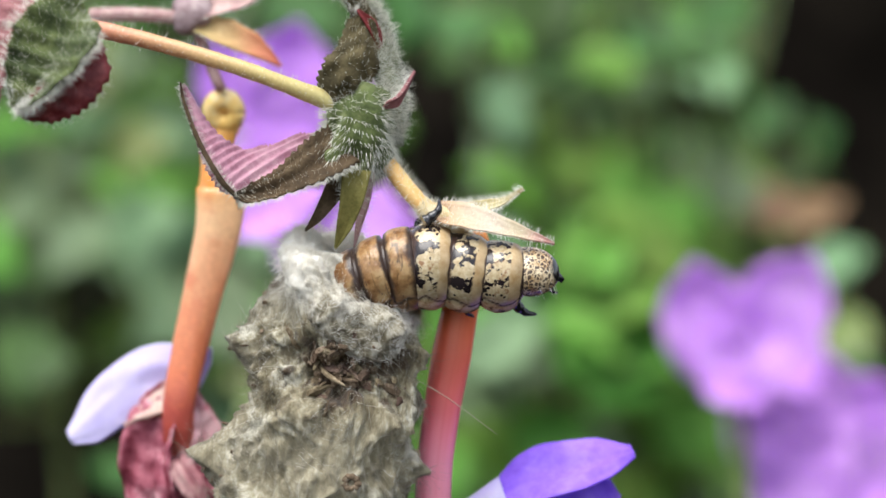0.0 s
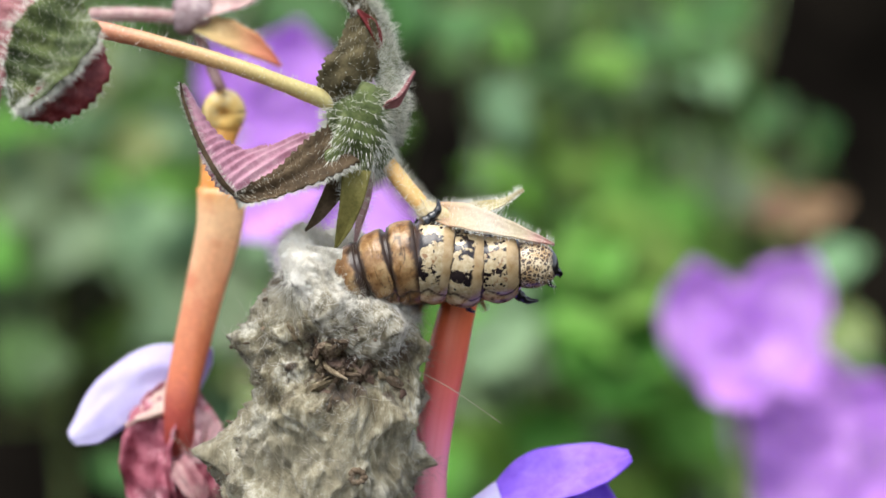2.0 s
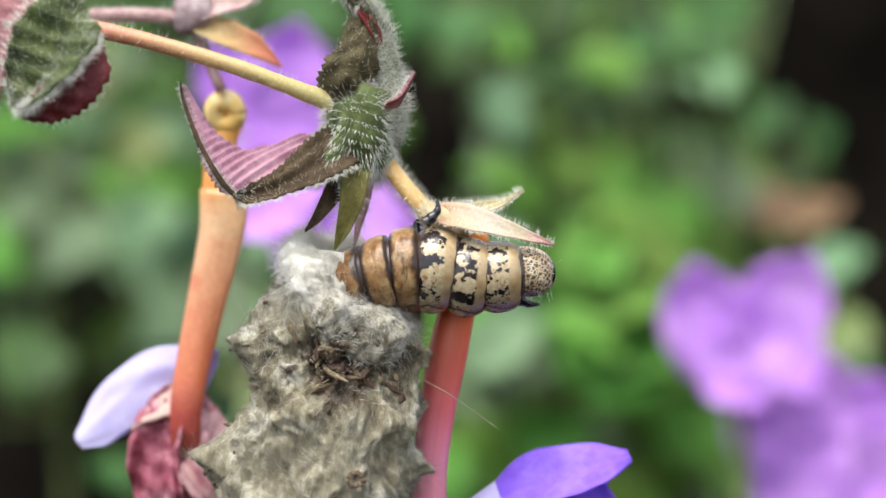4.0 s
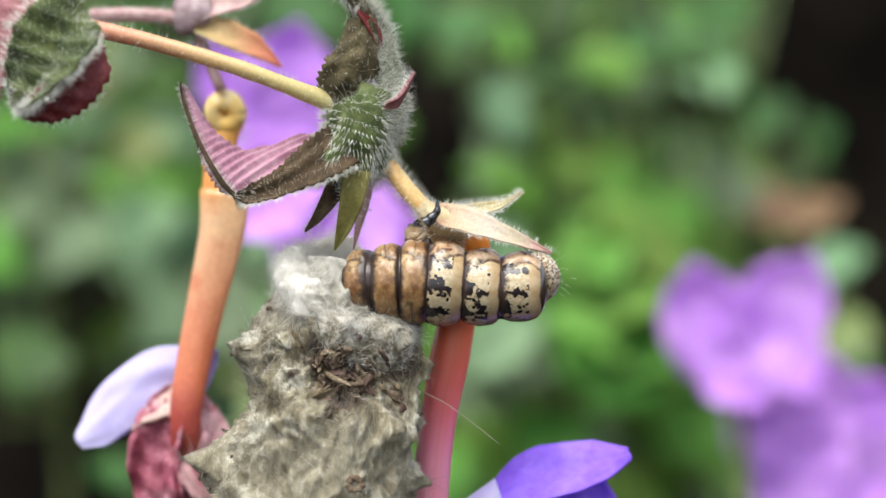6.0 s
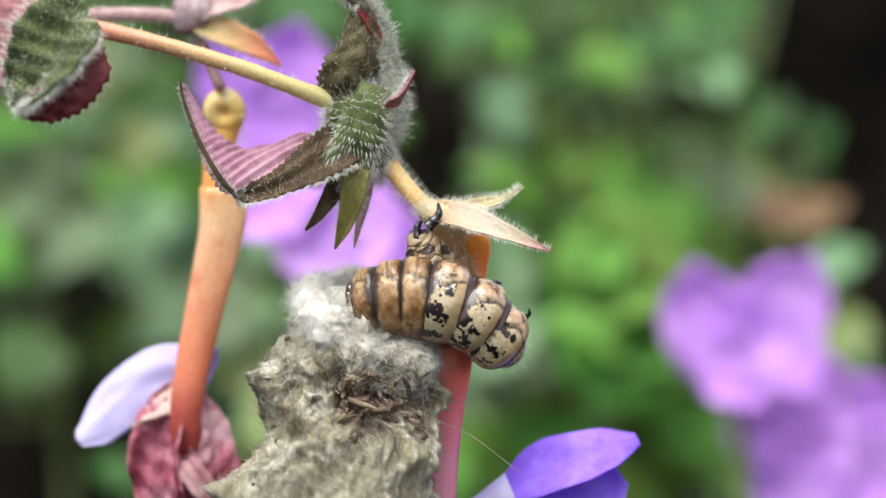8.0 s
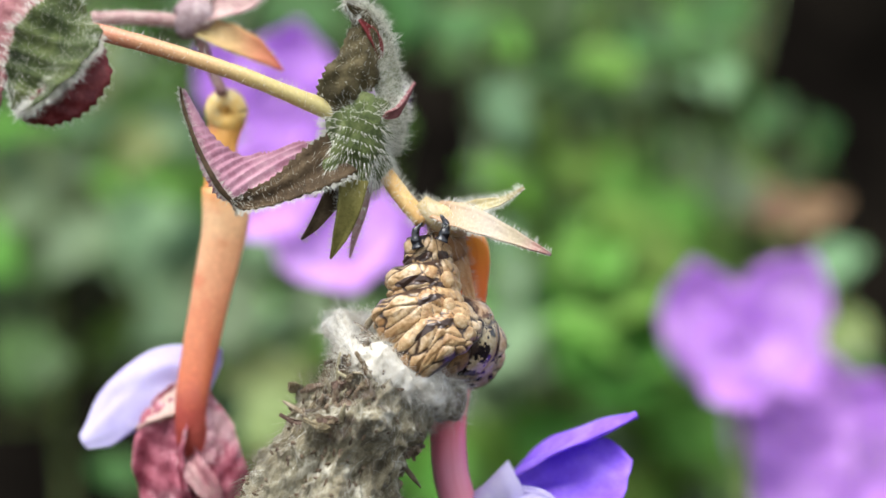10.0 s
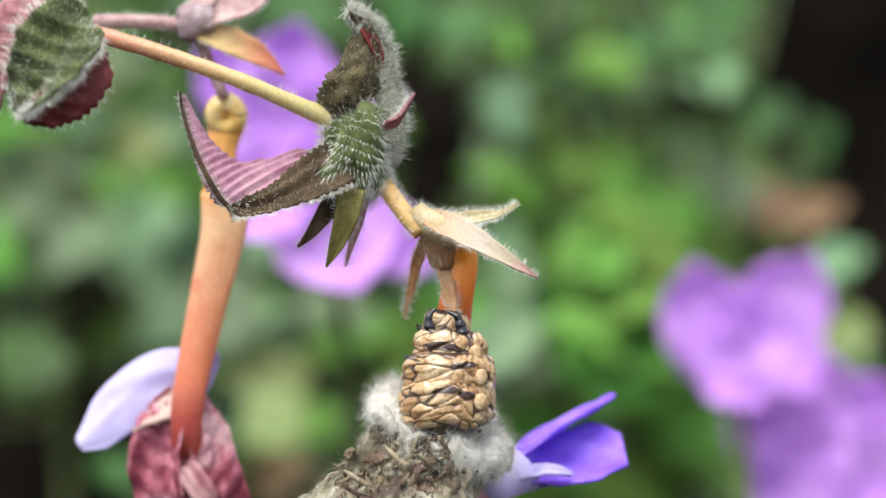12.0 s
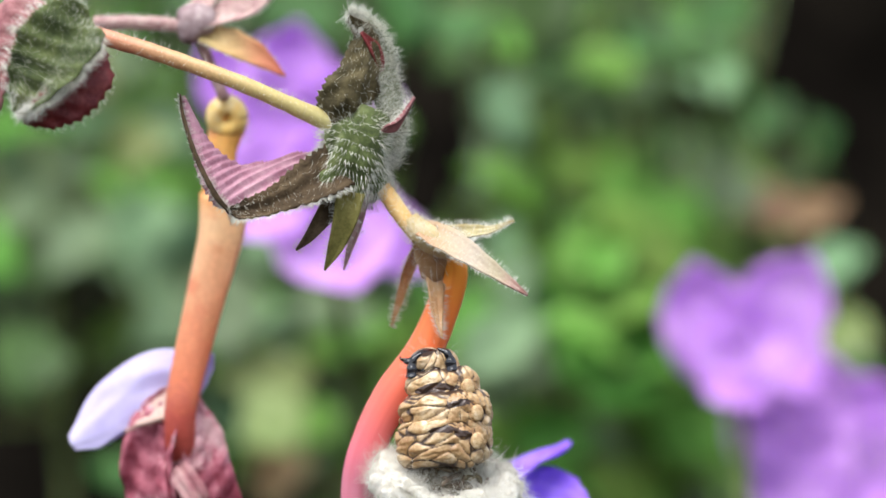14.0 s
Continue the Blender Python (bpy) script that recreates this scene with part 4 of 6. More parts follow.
    for spec, mat, label in (
            ((((330, 680, 3.6), (280, 662, 3.4), (215, 690, 3.2), (160, 738, 3.0), (122, 774, 3.2)), (1.6, 2.2, 2.1, 1.9, 1.8, 1.5, 0.6), (0.35, 0.3, 1)), "lilac", "pale lilac petal"),
            ((((322, 690, 3.0), (285, 702, 2.8), (250, 724, 2.7), (220, 752, 2.8)), (0.9, 1.2, 1.0, 0.35), (0.6, 0.45, 0.8)), "cream_rose", "cream and rose petal base"),
            ((((318, 700, 3.8), (335, 660, 3.8), (352, 630, 3.8), (366, 612, 3.8)), (1.0, 1.2, 1.1, 0.5), (1, 0.3, 0.3)), "lilac", "pale lilac petal"),
            ((((312, 690, 3.1), (276, 745, 2.8), (264, 830, 2.6), (290, 940, 2.8)), (0.9, 1.7, 1.7, 1.6), (1, -0.15, 0.3)), "wilted", "wilted dark red petal"),
            ((((330, 690, 3.2), (352, 760, 2.9), (368, 840, 2.8), (392, 940, 3.0)), (0.7, 1.3, 1.6, 1.8), (1, 0.25, -0.2)), "wilted", "wilted rose petal"),
            ((((318, 700, 3.0), (316, 770, 2.6), (318, 850, 2.4), (325, 940, 2.6)), (1.0, 1.5, 1.6, 1.6), (1, 0.1, 0.1)), "wilted", "wilted dark red petal"),
            ((((312, 815, 1.9), (324, 835, 1.7), (345, 865, 1.8), (350, 900, 2.0)), (0.6, 0.8, 0.8, 0.4), (1, 0, 0.3)), "rose_petal", "folded pale rose petal lobe")):
        b = Blade(behind(7, *spec[0]), spec[1], spec[2], 0.3, 0.1 if mat == "wilted" else 0.0, 7, 0, 0.2, 40, 21, 0.9 if mat == "wilted" else 0.3, spec[0][0][0])
        part("petal", b.geo(), MAT[mat], ob, label)
    return ob


def flat_tube(line, half, flat):
    g = Geo()
    rows = []
    for i, p in enumerate(line):
        t = (line[min(i + 1, len(line) - 1)] - line[max(i - 1, 0)]).normalized()
        a = t.cross(Vector((0, 1, 0))).normalized()
        b = t.cross(a)
        ring = []
        for j in range(22):
            w = 2 * math.pi * j / 22
            r = half[i] * 0.001 * (1 + 0.06 * math.sin(3 * w + i * 0.25))
            ring.append(p + a * math.cos(w) * r + b * math.sin(w) * r * flat + b * 0.00008 * noise.noise(p * 500 + a * math.cos(w)))
        rows.append(ring)
    return g.grid(rows, True)


# ---- the hanging flower: calyx, bending tube in short lengths, violet petals ----
TUBE_PIECES = 88
TUBE_STEP = 8.0                   # units between the pieces' origins


def build_hanging_flower():
    rng = random.Random(14)
    ob = thing("hanging_flower", at(757, 374), "hanging flower with a long orange red tube and violet petals", "flower", "tubular flowers")
    root = Matrix.Translation(at(757, 374)).inverted()
    hairs = Geo()
    cup = Geo().tube(smooth_path(mmpath((744, 358, 0.1), (762, 377, 0.1), (786, 390, 0.2), (812, 398, 0.4), (834, 402, 0.7)), 18), [x * 0.001 for x in spread([0.5, 0.74, 0.94, 0.9, 0.4], 18)], 20, 0.12)
    skirt = Geo().tube(smooth_path(mmpath((757, 372, 0.4), (774, 392, 0.6), (792, 420, 1.2), (802, 452, 1.9)), 14), [x * 0.001 for x in spread([0.6, 0.85, 0.98, 0.8], 14)], 18, 0.15)
    part("calyx_cup", cup, MAT["cup"], ob, "hairy cream calyx cup")
    part("calyx_skirt", skirt, MAT["skirt"], ob, "rusty brown hairy lower side of the calyx")
    for _ in range(700):
        p = Vector(rng.choice(cup.v + skirt.v))
        hairs_on(hairs, [p], [(p - at(783, 405, 0.9)).normalized()], 0.45, 0.012, 0.5, None, rng)
    sep = {}
    for key, line, w, mat, side in (
            ("high", ((800, 384, 0.6), (850, 368, 0.8), (890, 358, 0.8), (927, 335, 0.6)), (0.6, 0.45, 0.24, 0.03), "sepal_green", (0.3, 0.6, 1)),
            ("long", ((768, 378, -0.3), (830, 391, -0.95), (900, 409, -0.9), (981, 432, -0.4)), (0.7, 1.0, 0.95, 0.72, 0.4, 0.03), "sepal", (0.3, 0.9, 1)),
            ("front", ((790, 400, 1.6), (812, 440, 2.6), (836, 500, 3.2), (860, 548, 3.4)), (0.62, 0.6, 0.38, 0.03), "rust", (1, 0.1, 0.4)),
            ("low", ((770, 395, 1.6), (755, 450, 3.0), (748, 510, 3.4), (742, 556, 3.4)), (0.42, 0.34, 0.22, 0.03), "rust", (1, 0.3, 0.1))):
        b = Blade(mmpath(*line), w, side, 0.35, 0.04, 5, 0, 0.15, 24, 11, 0.12)
        hinge = Vector(at(*line[0]))
        s = new("sepal", b.geo().mesh("sepal", MAT[mat], hinge))
        s.parent = ob
        s.location = hinge - at(757, 374)
        tagged(s, "pointed hairy sepal")
        h = Geo()
        b.hairs(h, 130, 0.45, 0.012, 1, True, 0.4, rng)
        b.hairs(h, 90, 0.35, 0.011, 1, False, 0.4, rng)
        hh = new("hairs", h.mesh("hairs", MAT["hair"], hinge))
        hh.parent = s
        tagged(hh, kind="stuff")
        sep[key] = s
    part("hairs", hairs, MAT["hair"], ob, "fine white plant hairs", kind="stuff")
    pieces = []
    for k in range(TUBE_PIECES):
        r0, r1 = (0.001 * float(np.interp(q * TUBE_STEP / 50, [0, 1, 3, 6, 8, 10], [0.75, 0.95, 1.02, 1.22, 1.12, 1.1])) for q in (k, k + 1))
        g = Geo()
        for first, last, shrink in ((0.0, 1.0, 1.0), (-0.5, 1.5, 0.985)):
            rows = []
            for i in range(4):
                f = first + (last - first) * i / 3
                r = (r0 + (r1 - r0) * f) * shrink
                rows.append([Vector((math.cos(w) * r, math.sin(w) * r * 0.9, -f * TUBE_STEP / 30 * 0.001)) for w in (2 * math.pi * j / 28 for j in range(28))])
            g.grid(rows, True)
        g.f = [f for f in g.f if len(f) == 4]
        tone = TUBE_TONES[k]
        o = new("tube_piece", g.mesh("tube_piece", tone))
        o.parent = ob
        pieces.append(o)
    limb = new("petal_throat", Geo().tube([Vector((x, 0, 0)) * 0.001 for x in (-1.5, -0.5, 0.6, 1.6)], [0.0009, 0.001, 0.0013, 0.0016], 16).mesh("petal_throat", MAT["lilac"]))
    limb.parent = ob
    for line, w, side, mat, cup_ in (
            (((0.8, 0, 0.3), (3, -0.2, 0.7), (6.4, -0.3, 0.6), (9.9, 0.0, 0.1)), (0.5, 1.5, 2.1, 2.3, 2.2, 1.7, 0.5), (0, 0.82, 0.57), "violet", 0.08),
            (((0.8, 0.3, -0.3), (3, 0.6, -1.0), (5.4, 0.5, -2.0), (7.4, 0.2, -3.4)), (0.8, 1.9, 2.8, 2.9, 1.5), (0.35, 0.3, 1), "violet", 0.2),
            (((0.6, -0.6, -0.6), (1.6, -1.0, -1.4), (2.4, -1.2, -2.2), (3.0, -1.0, -3.0)), (0.4, 0.5, 0.5, 0.2), (1, 0, 0.7), "lilac", 0.3),
            (((0.4, 0.9, 0.0), (2.4, 1.8, -0.2), (4.2, 2.2, -0.5), (5.8, 2.3, -1.0)), (0.5, 1.1, 1.3, 1.0, 0.3), (-0.1, 0.4, 1), "violet", 0.3)):
        b = Blade([Vector(p) * 0.001 for p in line], w, side, cup_, 0.06, 3, 0, 0.16, 24, 13, 0.5, line[0][1])
        o = new("petal", b.geo().mesh("petal", MAT[mat]))
        o.parent = limb
        tagged(o, "violet petal" if mat == "violet" else "pale lilac petal")
    return ob, sep, pieces, limb


def tube_tones():
    """Orange at the calyx, running to coral and rose red at the petals; long soft streaks."""
    runs = [(0.95, 0.4, 0.05), (0.95, 0.36, 0.05), (0.95, 0.3, 0.05), (0.96, 0.25, 0.06), (0.96, 0.22, 0.075), (0.95, 0.2, 0.09), (0.94, 0.195, 0.12), (0.93, 0.195, 0.16), (0.91, 0.2, 0.22), (0.88, 0.25, 0.33), (0.84, 0.3, 0.4)]
    tone = [tuple(float(np.interp(k * TUBE_STEP / 50, range(11), [c[i] for c in runs])) for i in range(3)) for k in range(TUBE_PIECES + 1)]
    out = []
    for k in range(TUBE_PIECES):
        n = Nodes("tube_skin")
        x, y, z = n.axes()
        run = n.math("DIVIDE", z, -TUBE_STEP / 30 * 0.001)
        flat = n.add("ShaderNodeCombineXYZ")
        n.put(flat.inputs[0], x)
        n.put(flat.inputs[1], y)
        streak = n.noise(1.1, 3, 0.6, flat.outputs[0])
        col = n.mix(run, tone[k], tone[k + 1])
        col = n.mix(n.math("MULTIPLY", n.step(streak, 0.42, 0.66), 0.3), col, n.mix(0.7, col, (0.7, 0.1, 0.1), "MULTIPLY"))
        out.append(n.finish(col, 0.35, streak, 0.25, 0.1, 0.0, 0.5))
    return out


TUBE_TONES = tube_tones()


# ---- the silk case ----
def build_case():
    rng = random.Random(21)
    ob = thing("silk_case", at(600, 520, 1.5), "grey silk bag studded with bark flakes and a woolly mouth", "insect case")
    g = Geo()
    zs = np.linspace(2.4, -30, 200)
    rows, samples, dirt_and_shade = [], [], []
    for z in zs:
        ring = []
        for j in range(240):
            w = 2 * math.pi * j / 240
            r = float(np.interp(-z, [-2.4, -1.2, 0.5, 2.5, 5, 9, 14, 20, 26, 30], [2.9, 3.4, 3.7, 4.0, 4.4, 4.9, 5.2, 4.8, 3.2, 0.6]))
            p = Vector((math.cos(w), math.sin(w), 0))
            q = Vector((p.x * r, p.y * r, z))
            drag = Vector((q.x, q.y, q.z * 0.55)) + Vector((1.2 * noise.noise(q * 0.35), 1.2 * noise.noise(q * 0.35 + Vector((9, 0, 0))), 1.0 * noise.noise(q * 0.3 + Vector((0, 5, 0)))))
            r -= 0.9 * max(0.0, -math.cos(w)) * math.exp(-((z + 6.8) / 3.2) ** 2)
            rear = max(0.0, (math.cos(w - radians(140)) - 0.3) / 0.7)
            lump = noise.noise(drag * 0.3 + Vector((7, 0, 0))) * 0.9 - 1.0 * abs(noise.noise(drag * 0.5)) + 0.25 + noise.noise(drag * 1.2) * 0.16
            lump -= (0.12 + 0.25 * rear) * abs(noise.noise(drag * 1.5 + Vector((0, 8, 0)))) - 0.05 * noise.noise(q * 4)
            lump += (0.22 + 0.2 * rear) * (noise.ridged_multi_fractal(drag * 0.36 + Vector((2, 4, 6)), 1.0, 2.1, 3, 1.0, 1.6) - 1.2)
            drawn = Vector((q.x * 0.9 + q.z * 0.35, q.y * 0.9, q.z * 0.3)) + noise.noise_vector(q * 0.25) * 1.2
            lump += 0.55 * (1 - abs(noise.noise(drawn * 1.1 + Vector((4, 0, 2))))) ** 5 + 0.3 * (1 - abs(noise.noise(drawn * 2.3 + Vector((0, 7, 1))))) ** 5 - 0.2
            lump += rear * (0.35 * noise.noise(q * 2.2) + 0.25 * noise.noise(q * 5.5))
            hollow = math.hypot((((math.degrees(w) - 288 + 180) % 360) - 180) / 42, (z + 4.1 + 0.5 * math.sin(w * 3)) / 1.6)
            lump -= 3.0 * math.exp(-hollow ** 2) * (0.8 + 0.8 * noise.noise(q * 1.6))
            # shade under the woolly mouth painted into the hollow, mixed with bark debris
            grime_and_shade = 0.0
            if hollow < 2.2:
                grime_and_shade = max(0.0, 1.25 - hollow * 0.85 + 0.9 * noise.noise(q * 0.9) + 0.5 * noise.noise(q * 2.6))
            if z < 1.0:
                grime_and_shade = max(grime_and_shade, rear * math.exp(-((z + 1.5) / 4.5) ** 2) * (0.5 + 0.9 * noise.noise(q * 0.7 + Vector((0, 0, 4))) + 0.7 * noise.noise(q * 2.2)))
            dirt_and_shade.append(grime_and_shade)
            for a, zz, h, s in ((186, -10.2, 3.6, 1.4), (190, -3.4, 2.6, 1.1), (-6, -9.6, 1.7, 1.2), (-12, -2.9, 1.9, 1.3), (296, -11.0, 1.2, 0.7), (248, -7.0, 2.2, 1.3), (318, -7.2, 1.8, 1.2), (276, -15, 2.4, 1.6), (150, -5, 2.2, 1.3), (20, -6, 2.0, 1.2), (60, -7, 1.6, 1.3), (120, -12, 1.6, 1.3), (230, -14, 1.2, 1.5), (90, -3, 1.2, 0.8)):
                da = (math.degrees(w) - a + 180) % 360 - 180
                dist = math.hypot(radians(da) * r, z - zz)
                lump += 0.85 * h * math.exp(-(dist / s) ** 1.25)
            rr = max(0.3, r + lump * min(1.0, 0.35 + r / 6))
            ring.append(Vector((p.x * rr, p.y * rr * 0.85, z)) * 0.001)
        rows.append(ring)
        samples.append(ring)
    g.grid(rows, True)
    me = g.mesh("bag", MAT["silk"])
    me.attributes.new("dirt_and_shade", "FLOAT", "POINT").data.foreach_set("value", dirt_and_shade)
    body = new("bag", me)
    body.parent = ob
    tagged(body, "lumpy grey silk bag")

    def surface(a, z):
        i = int(np.clip(round((2.4 - z) / 32.4 * 199), 1, 198))
        j = int(a / 1.5) % 240
        p = samples[i][j]
        t = samples[i][(j + 1) % 240] - samples[i][j - 1]
        s = samples[i - 1][j] - samples[i + 1][j]
        return p, t.cross(s).normalized()

    # bark flakes and straws caught in the silk
    shapes = []
    for k in range(5):
        f = Geo().blob((0.01 * k, 0, 0), (0.0006 + 0.00016 * k, 0.0003, 0.00016), None, 5, 0.0005, 900)
        f.v = [p - Vector((0.01 * k, 0, 0)) for p in f.v]
        fm = f.mesh("bark_flake", MAT["bark"])
        fm.polygons.foreach_set("use_smooth", [False] * len(fm.polygons))
        shapes.append(fm)
    straws = []
    for k in range(3):
        f = Geo().tube(smooth_path([Vector((-0.8 - 0.25 * k, 0, 0)) * 0.001, Vector((0, 0.1, 0.05 * k)) * 0.001, Vector((0.8 + 0.25 * k, 0, 0)) * 0.001], 6), [0.0001, 0.00015, 0.00017, 0.00016, 0.00013, 0.00005], 6)
        straws.append(f.mesh("straw", MAT["straw"]))
    spots = [(262, -3.2), (270, -4.0), (278, -4.4), (284, -3.9), (294, -4.3), (303, -3.8), (312, -4.5), (318, -3.9), (258, -4.9), (264, -5.4), (274, -5.0), (321, -4.9), (255, -3.9)]
    spots += [(rng.gauss(288, 20), rng.gauss(-4.1, 0.8)) for _ in range(70)]
    spots += [(rng.uniform(75, 172), min(1.6, rng.gauss(-1.8, 2.4))) for _ in range(150)]
    for k, (a, z) in enumerate(spots):
        p, n = surface(a % 360, z)
        behind_it = 83 <= k < 233
        straw = behind_it and rng.random() < 0.33
        o = new("straw" if straw else "bark_flake", rng.choice(straws if straw else shapes))
        o.parent = ob
        tang = Vector((0, 0, 1)).cross(n).normalized()
        m = Matrix((tang, n.cross(tang), n)).transposed().to_4x4()
        front = k < 13
        size = rng.uniform(0.8, 1.25) if front else 0.35 + 1.0 * rng.random() ** 2 if behind_it else rng.uniform(0.5, 1.0)
        o.matrix_local = Matrix.Translation(p + n * (0.0003 if front else -0.00006)) @ m @ pose(0, 0, 0, rng.uniform(-12, 12), rng.uniform(-8, 8), rng.gauss(0, 40) if front else rng.uniform(0, 180)) @ Matrix.Scale(size, 4)
    # longer dark twigs lying across the hollow in front
    for a, z, ln, tilt, bow in ((268, -3.9, 1.5, 12, 0.2), (280, -4.6, 1.8, -18, -0.15), (292, -3.7, 1.6, 28, 0.25), (304, -4.4, 1.9, -24, 0.1), (314, -3.6, 1.4, -38, 0.2), (274, -5.1, 1.2, 40, -0.2), (298, -5.0, 1.3, 8, 0.15), (262, -4.4, 1.1, -60, 0.1)):
        p, n = surface(a, z)
        tang = Vector((0, 0, 1)).cross(n).normalized()
        m = Matrix((tang, n.cross(tang), n)).transposed().to_4x4()
        line = smooth_path([Vector((-ln, 0, -0.1)) * 0.001, Vector((0, bow, 0.25)) * 0.001, Vector((ln, 0, -0.1)) * 0.001], 8)
        tw = new("twig", Geo().tube(line, [0.00008, 0.00014, 0.00016, 0.00017, 0.00016, 0.00015, 0.00012, 0.00005], 7, 0.25).mesh("twig", MAT["bark"]))
        tw.parent = ob
        tw.matrix_local = Matrix.Translation(p + n * 0.0004) @ m @ pose(0, 0, 0, 0, 0, tilt)
    p, n = surface(294, -10.6)
    knot = Geo()
    for k in range(9):
        a = 2 * math.pi * k / 9
        side = Vector((math.cos(a), 0, math.sin(a))) * 0.00038
        knot.blob(p + n * 0.00015 + side, (0.00022, 0.00016, 0.0002), None, 7, 0.00008, 1500)
    kn = new("frass_knot", knot.mesh("frass_knot", MAT["bark"]))
    kn.parent = ob
    tagged(kn, "small round knot of frass in the silk")
    crumbs = Geo()
    for k in range(1500):
        a, z = (rng.uniform(0, 360), rng.uniform(-16, 1.5)) if k < 600 else (rng.gauss(288, 19), rng.gauss(-4.1, 0.7))
        if 205 < a < 420 and math.hypot((a - 288) / 34, (z + 4.1) / 1.3) > 1:
            continue
        p, n = surface(a % 360, z)
        crumbs.blob(p + n * 0.00005, (rng.uniform(0.1, 0.45) * 0.001, rng.uniform(0.08, 0.2) * 0.001, 0.00009), Euler((rng.uniform(0, 6), rng.uniform(0, 6), rng.uniform(0, 6))).to_matrix(), 5)
    c = new("frass", crumbs.mesh("frass", MAT["bark"]))
    c.parent = ob
    tagged(c, "dark crumbs of bark and frass", kind="stuff")
    fz = Geo()
    for _ in range(20000):
        a, z = rng.uniform(0, 360), rng.uniform(-15, 2)
        p, n = surface(a, z)
        if math.hypot(((a - 288 + 180) % 360 - 180) / 32, (z + 4.1) / 1.2) < 1 and rng.random() < 0.8:
            continue
        flow = noise.noise_vector(p * 180) * 2.0 + Vector((rng.uniform(-1, 1), rng.uniform(-1, 1), rng.uniform(-1, 1))) * 0.3
        flow -= n * (flow.dot(n) - (rng.uniform(0.2, 0.6) if rng.random() < 0.03 else rng.uniform(-0.02, 0.04)))
        fz.strand(p - n * 0.00002, flow, rng.uniform(0.5, 2.2) * 0.001, 0.0000055, 0.14, rng, 4)
    f = new("silk_fuzz", fz.mesh("silk_fuzz", MAT["fibre"]))
    f.parent = ob
    tagged(f, "loose silk fibres", kind="stuff")
    wisps = Geo()
    for _ in range(70):
        a0, z0 = rng.uniform(0, 360), rng.uniform(-15, 1.5)
        if math.hypot(((a0 - 284 + 180) % 360 - 180) / 36, (z0 + 3.5) / 1.5) < 1:
            continue
        slant = rng.gauss(0.3, 0.8)
        reach = rng.uniform(0.8, 3.2)
        for _ in range(rng.randrange(3, 9)):
            a1, z1 = a0 + rng.gauss(0, 4), z0 + rng.gauss(0, 0.35)
            ln, sl = reach * rng.uniform(0.4, 1.0), slant + rng.gauss(0, 0.4)
            path = []
            for i in range(8):
                s = ln * i / 7
                p, n = surface((a1 + math.degrees(math.cos(sl) * s / 5.5)) % 360, z1 + math.sin(sl) * s)
                path.append(p + n * rng.uniform(0.00002, 0.00012))
            wisps.tube(smooth_path(path, 8), [0.0000055] * 7 + [0.000002], 3)
    wp = new("silk_floss", wisps.mesh("silk_floss", MAT["wool_fibre"]))
    wp.parent = ob
    tagged(wp, "pale floss of loose silk", kind="stuff")
    p, n = surface(352, -4.5)
    th = smooth_path([p, p + Vector((2.2, -1, -0.9)) * 0.001, p + Vector((5.2, -1, -2.6)) * 0.001], 16)
    part_th = new("silk_thread", Geo().tube(th, [0.000022] * 16, 5).mesh("silk_thread", MAT["fibre"]))
    part_th.parent = ob
    tagged(part_th, "single stray silk thread")
    # woolly mouth ring, with its own axis along local x
    ring_geo, wool = Geo(), Geo()
    rr, nn, soil = [], [], []
    for i in range(260):
        w = 2 * math.pi * i / 260
        radial = Vector((0, math.cos(w), math.sin(w)))
        ring = Vector((math.cos(w), math.sin(w), 0))
        r = 3.6 + 0.3 * max(0.0, -math.sin(w)) + 0.4 * noise.noise(ring * 1.4 + Vector((0, 0, 2)))
        stained = max(0.0, math.cos(w - radians(225))) ** 0.6
        fat = 0.72 + 0.35 * stained + 0.5 * noise.noise(ring * 2.2 + Vector((0, 0, 5)))
        slump = -0.2 - 0.2 * stained + 0.5 * noise.noise(ring * 1.7 + Vector((0, 0, 9)))
        row, nrow = [], []
        for j in range(72):
            q = 2 * math.pi * j / 72
            n = Vector((math.cos(q), 0, 0)) + radial * math.sin(q)
            p = radial * r + Vector((slump, 0, 0)) + Vector((math.cos(q) * fat * (1.15 if math.cos(q) > 0 else 1.25 + 0.25 * stained), 0, 0)) + radial * math.sin(q) * fat
            drawn = p + noise.noise_vector(p * 0.8) * 0.8
            p += n * (0.6 * noise.noise(p * 0.55) + 0.35 * noise.noise(drawn * 1.2) - 0.3 * abs(noise.noise(drawn * 1.7)) + 0.12 * noise.noise(drawn * 4) + 0.06 * noise.noise(p * 9) + 0.15)
            row.append(p * 0.001)
            nrow.append(n)
            soil.append(stained * (0.95 - 0.25 * math.cos(q)))
        rr.append(row)
        nn.append(nrow)
    ring_geo.grid(rr + [rr[0]], True)
    soil += soil[:72]
    for _ in range(15000):
        i, j = rng.randrange(260), rng.randrange(72)
        p, n = rr[i][j], nn[i][j]
        t = noise.noise_vector(p * 420) * 1.4 + Vector((rng.uniform(-1, 1), rng.uniform(-1, 1), rng.uniform(-1, 1))) * 0.6
        loose = rng.random() < 0.14
        t -= n * (t.dot(n) - (rng.uniform(0.3, 1.0) if loose else rng.uniform(-0.02, 0.2)))
        if soil[i * 72 + j] > 0.55 and rng.random() < 0.5:
            continue
        wool.strand(p - n * 0.00003, t, rng.uniform(0.5, 1.5) * 0.001, 0.0000075, 0.4, rng, 4)
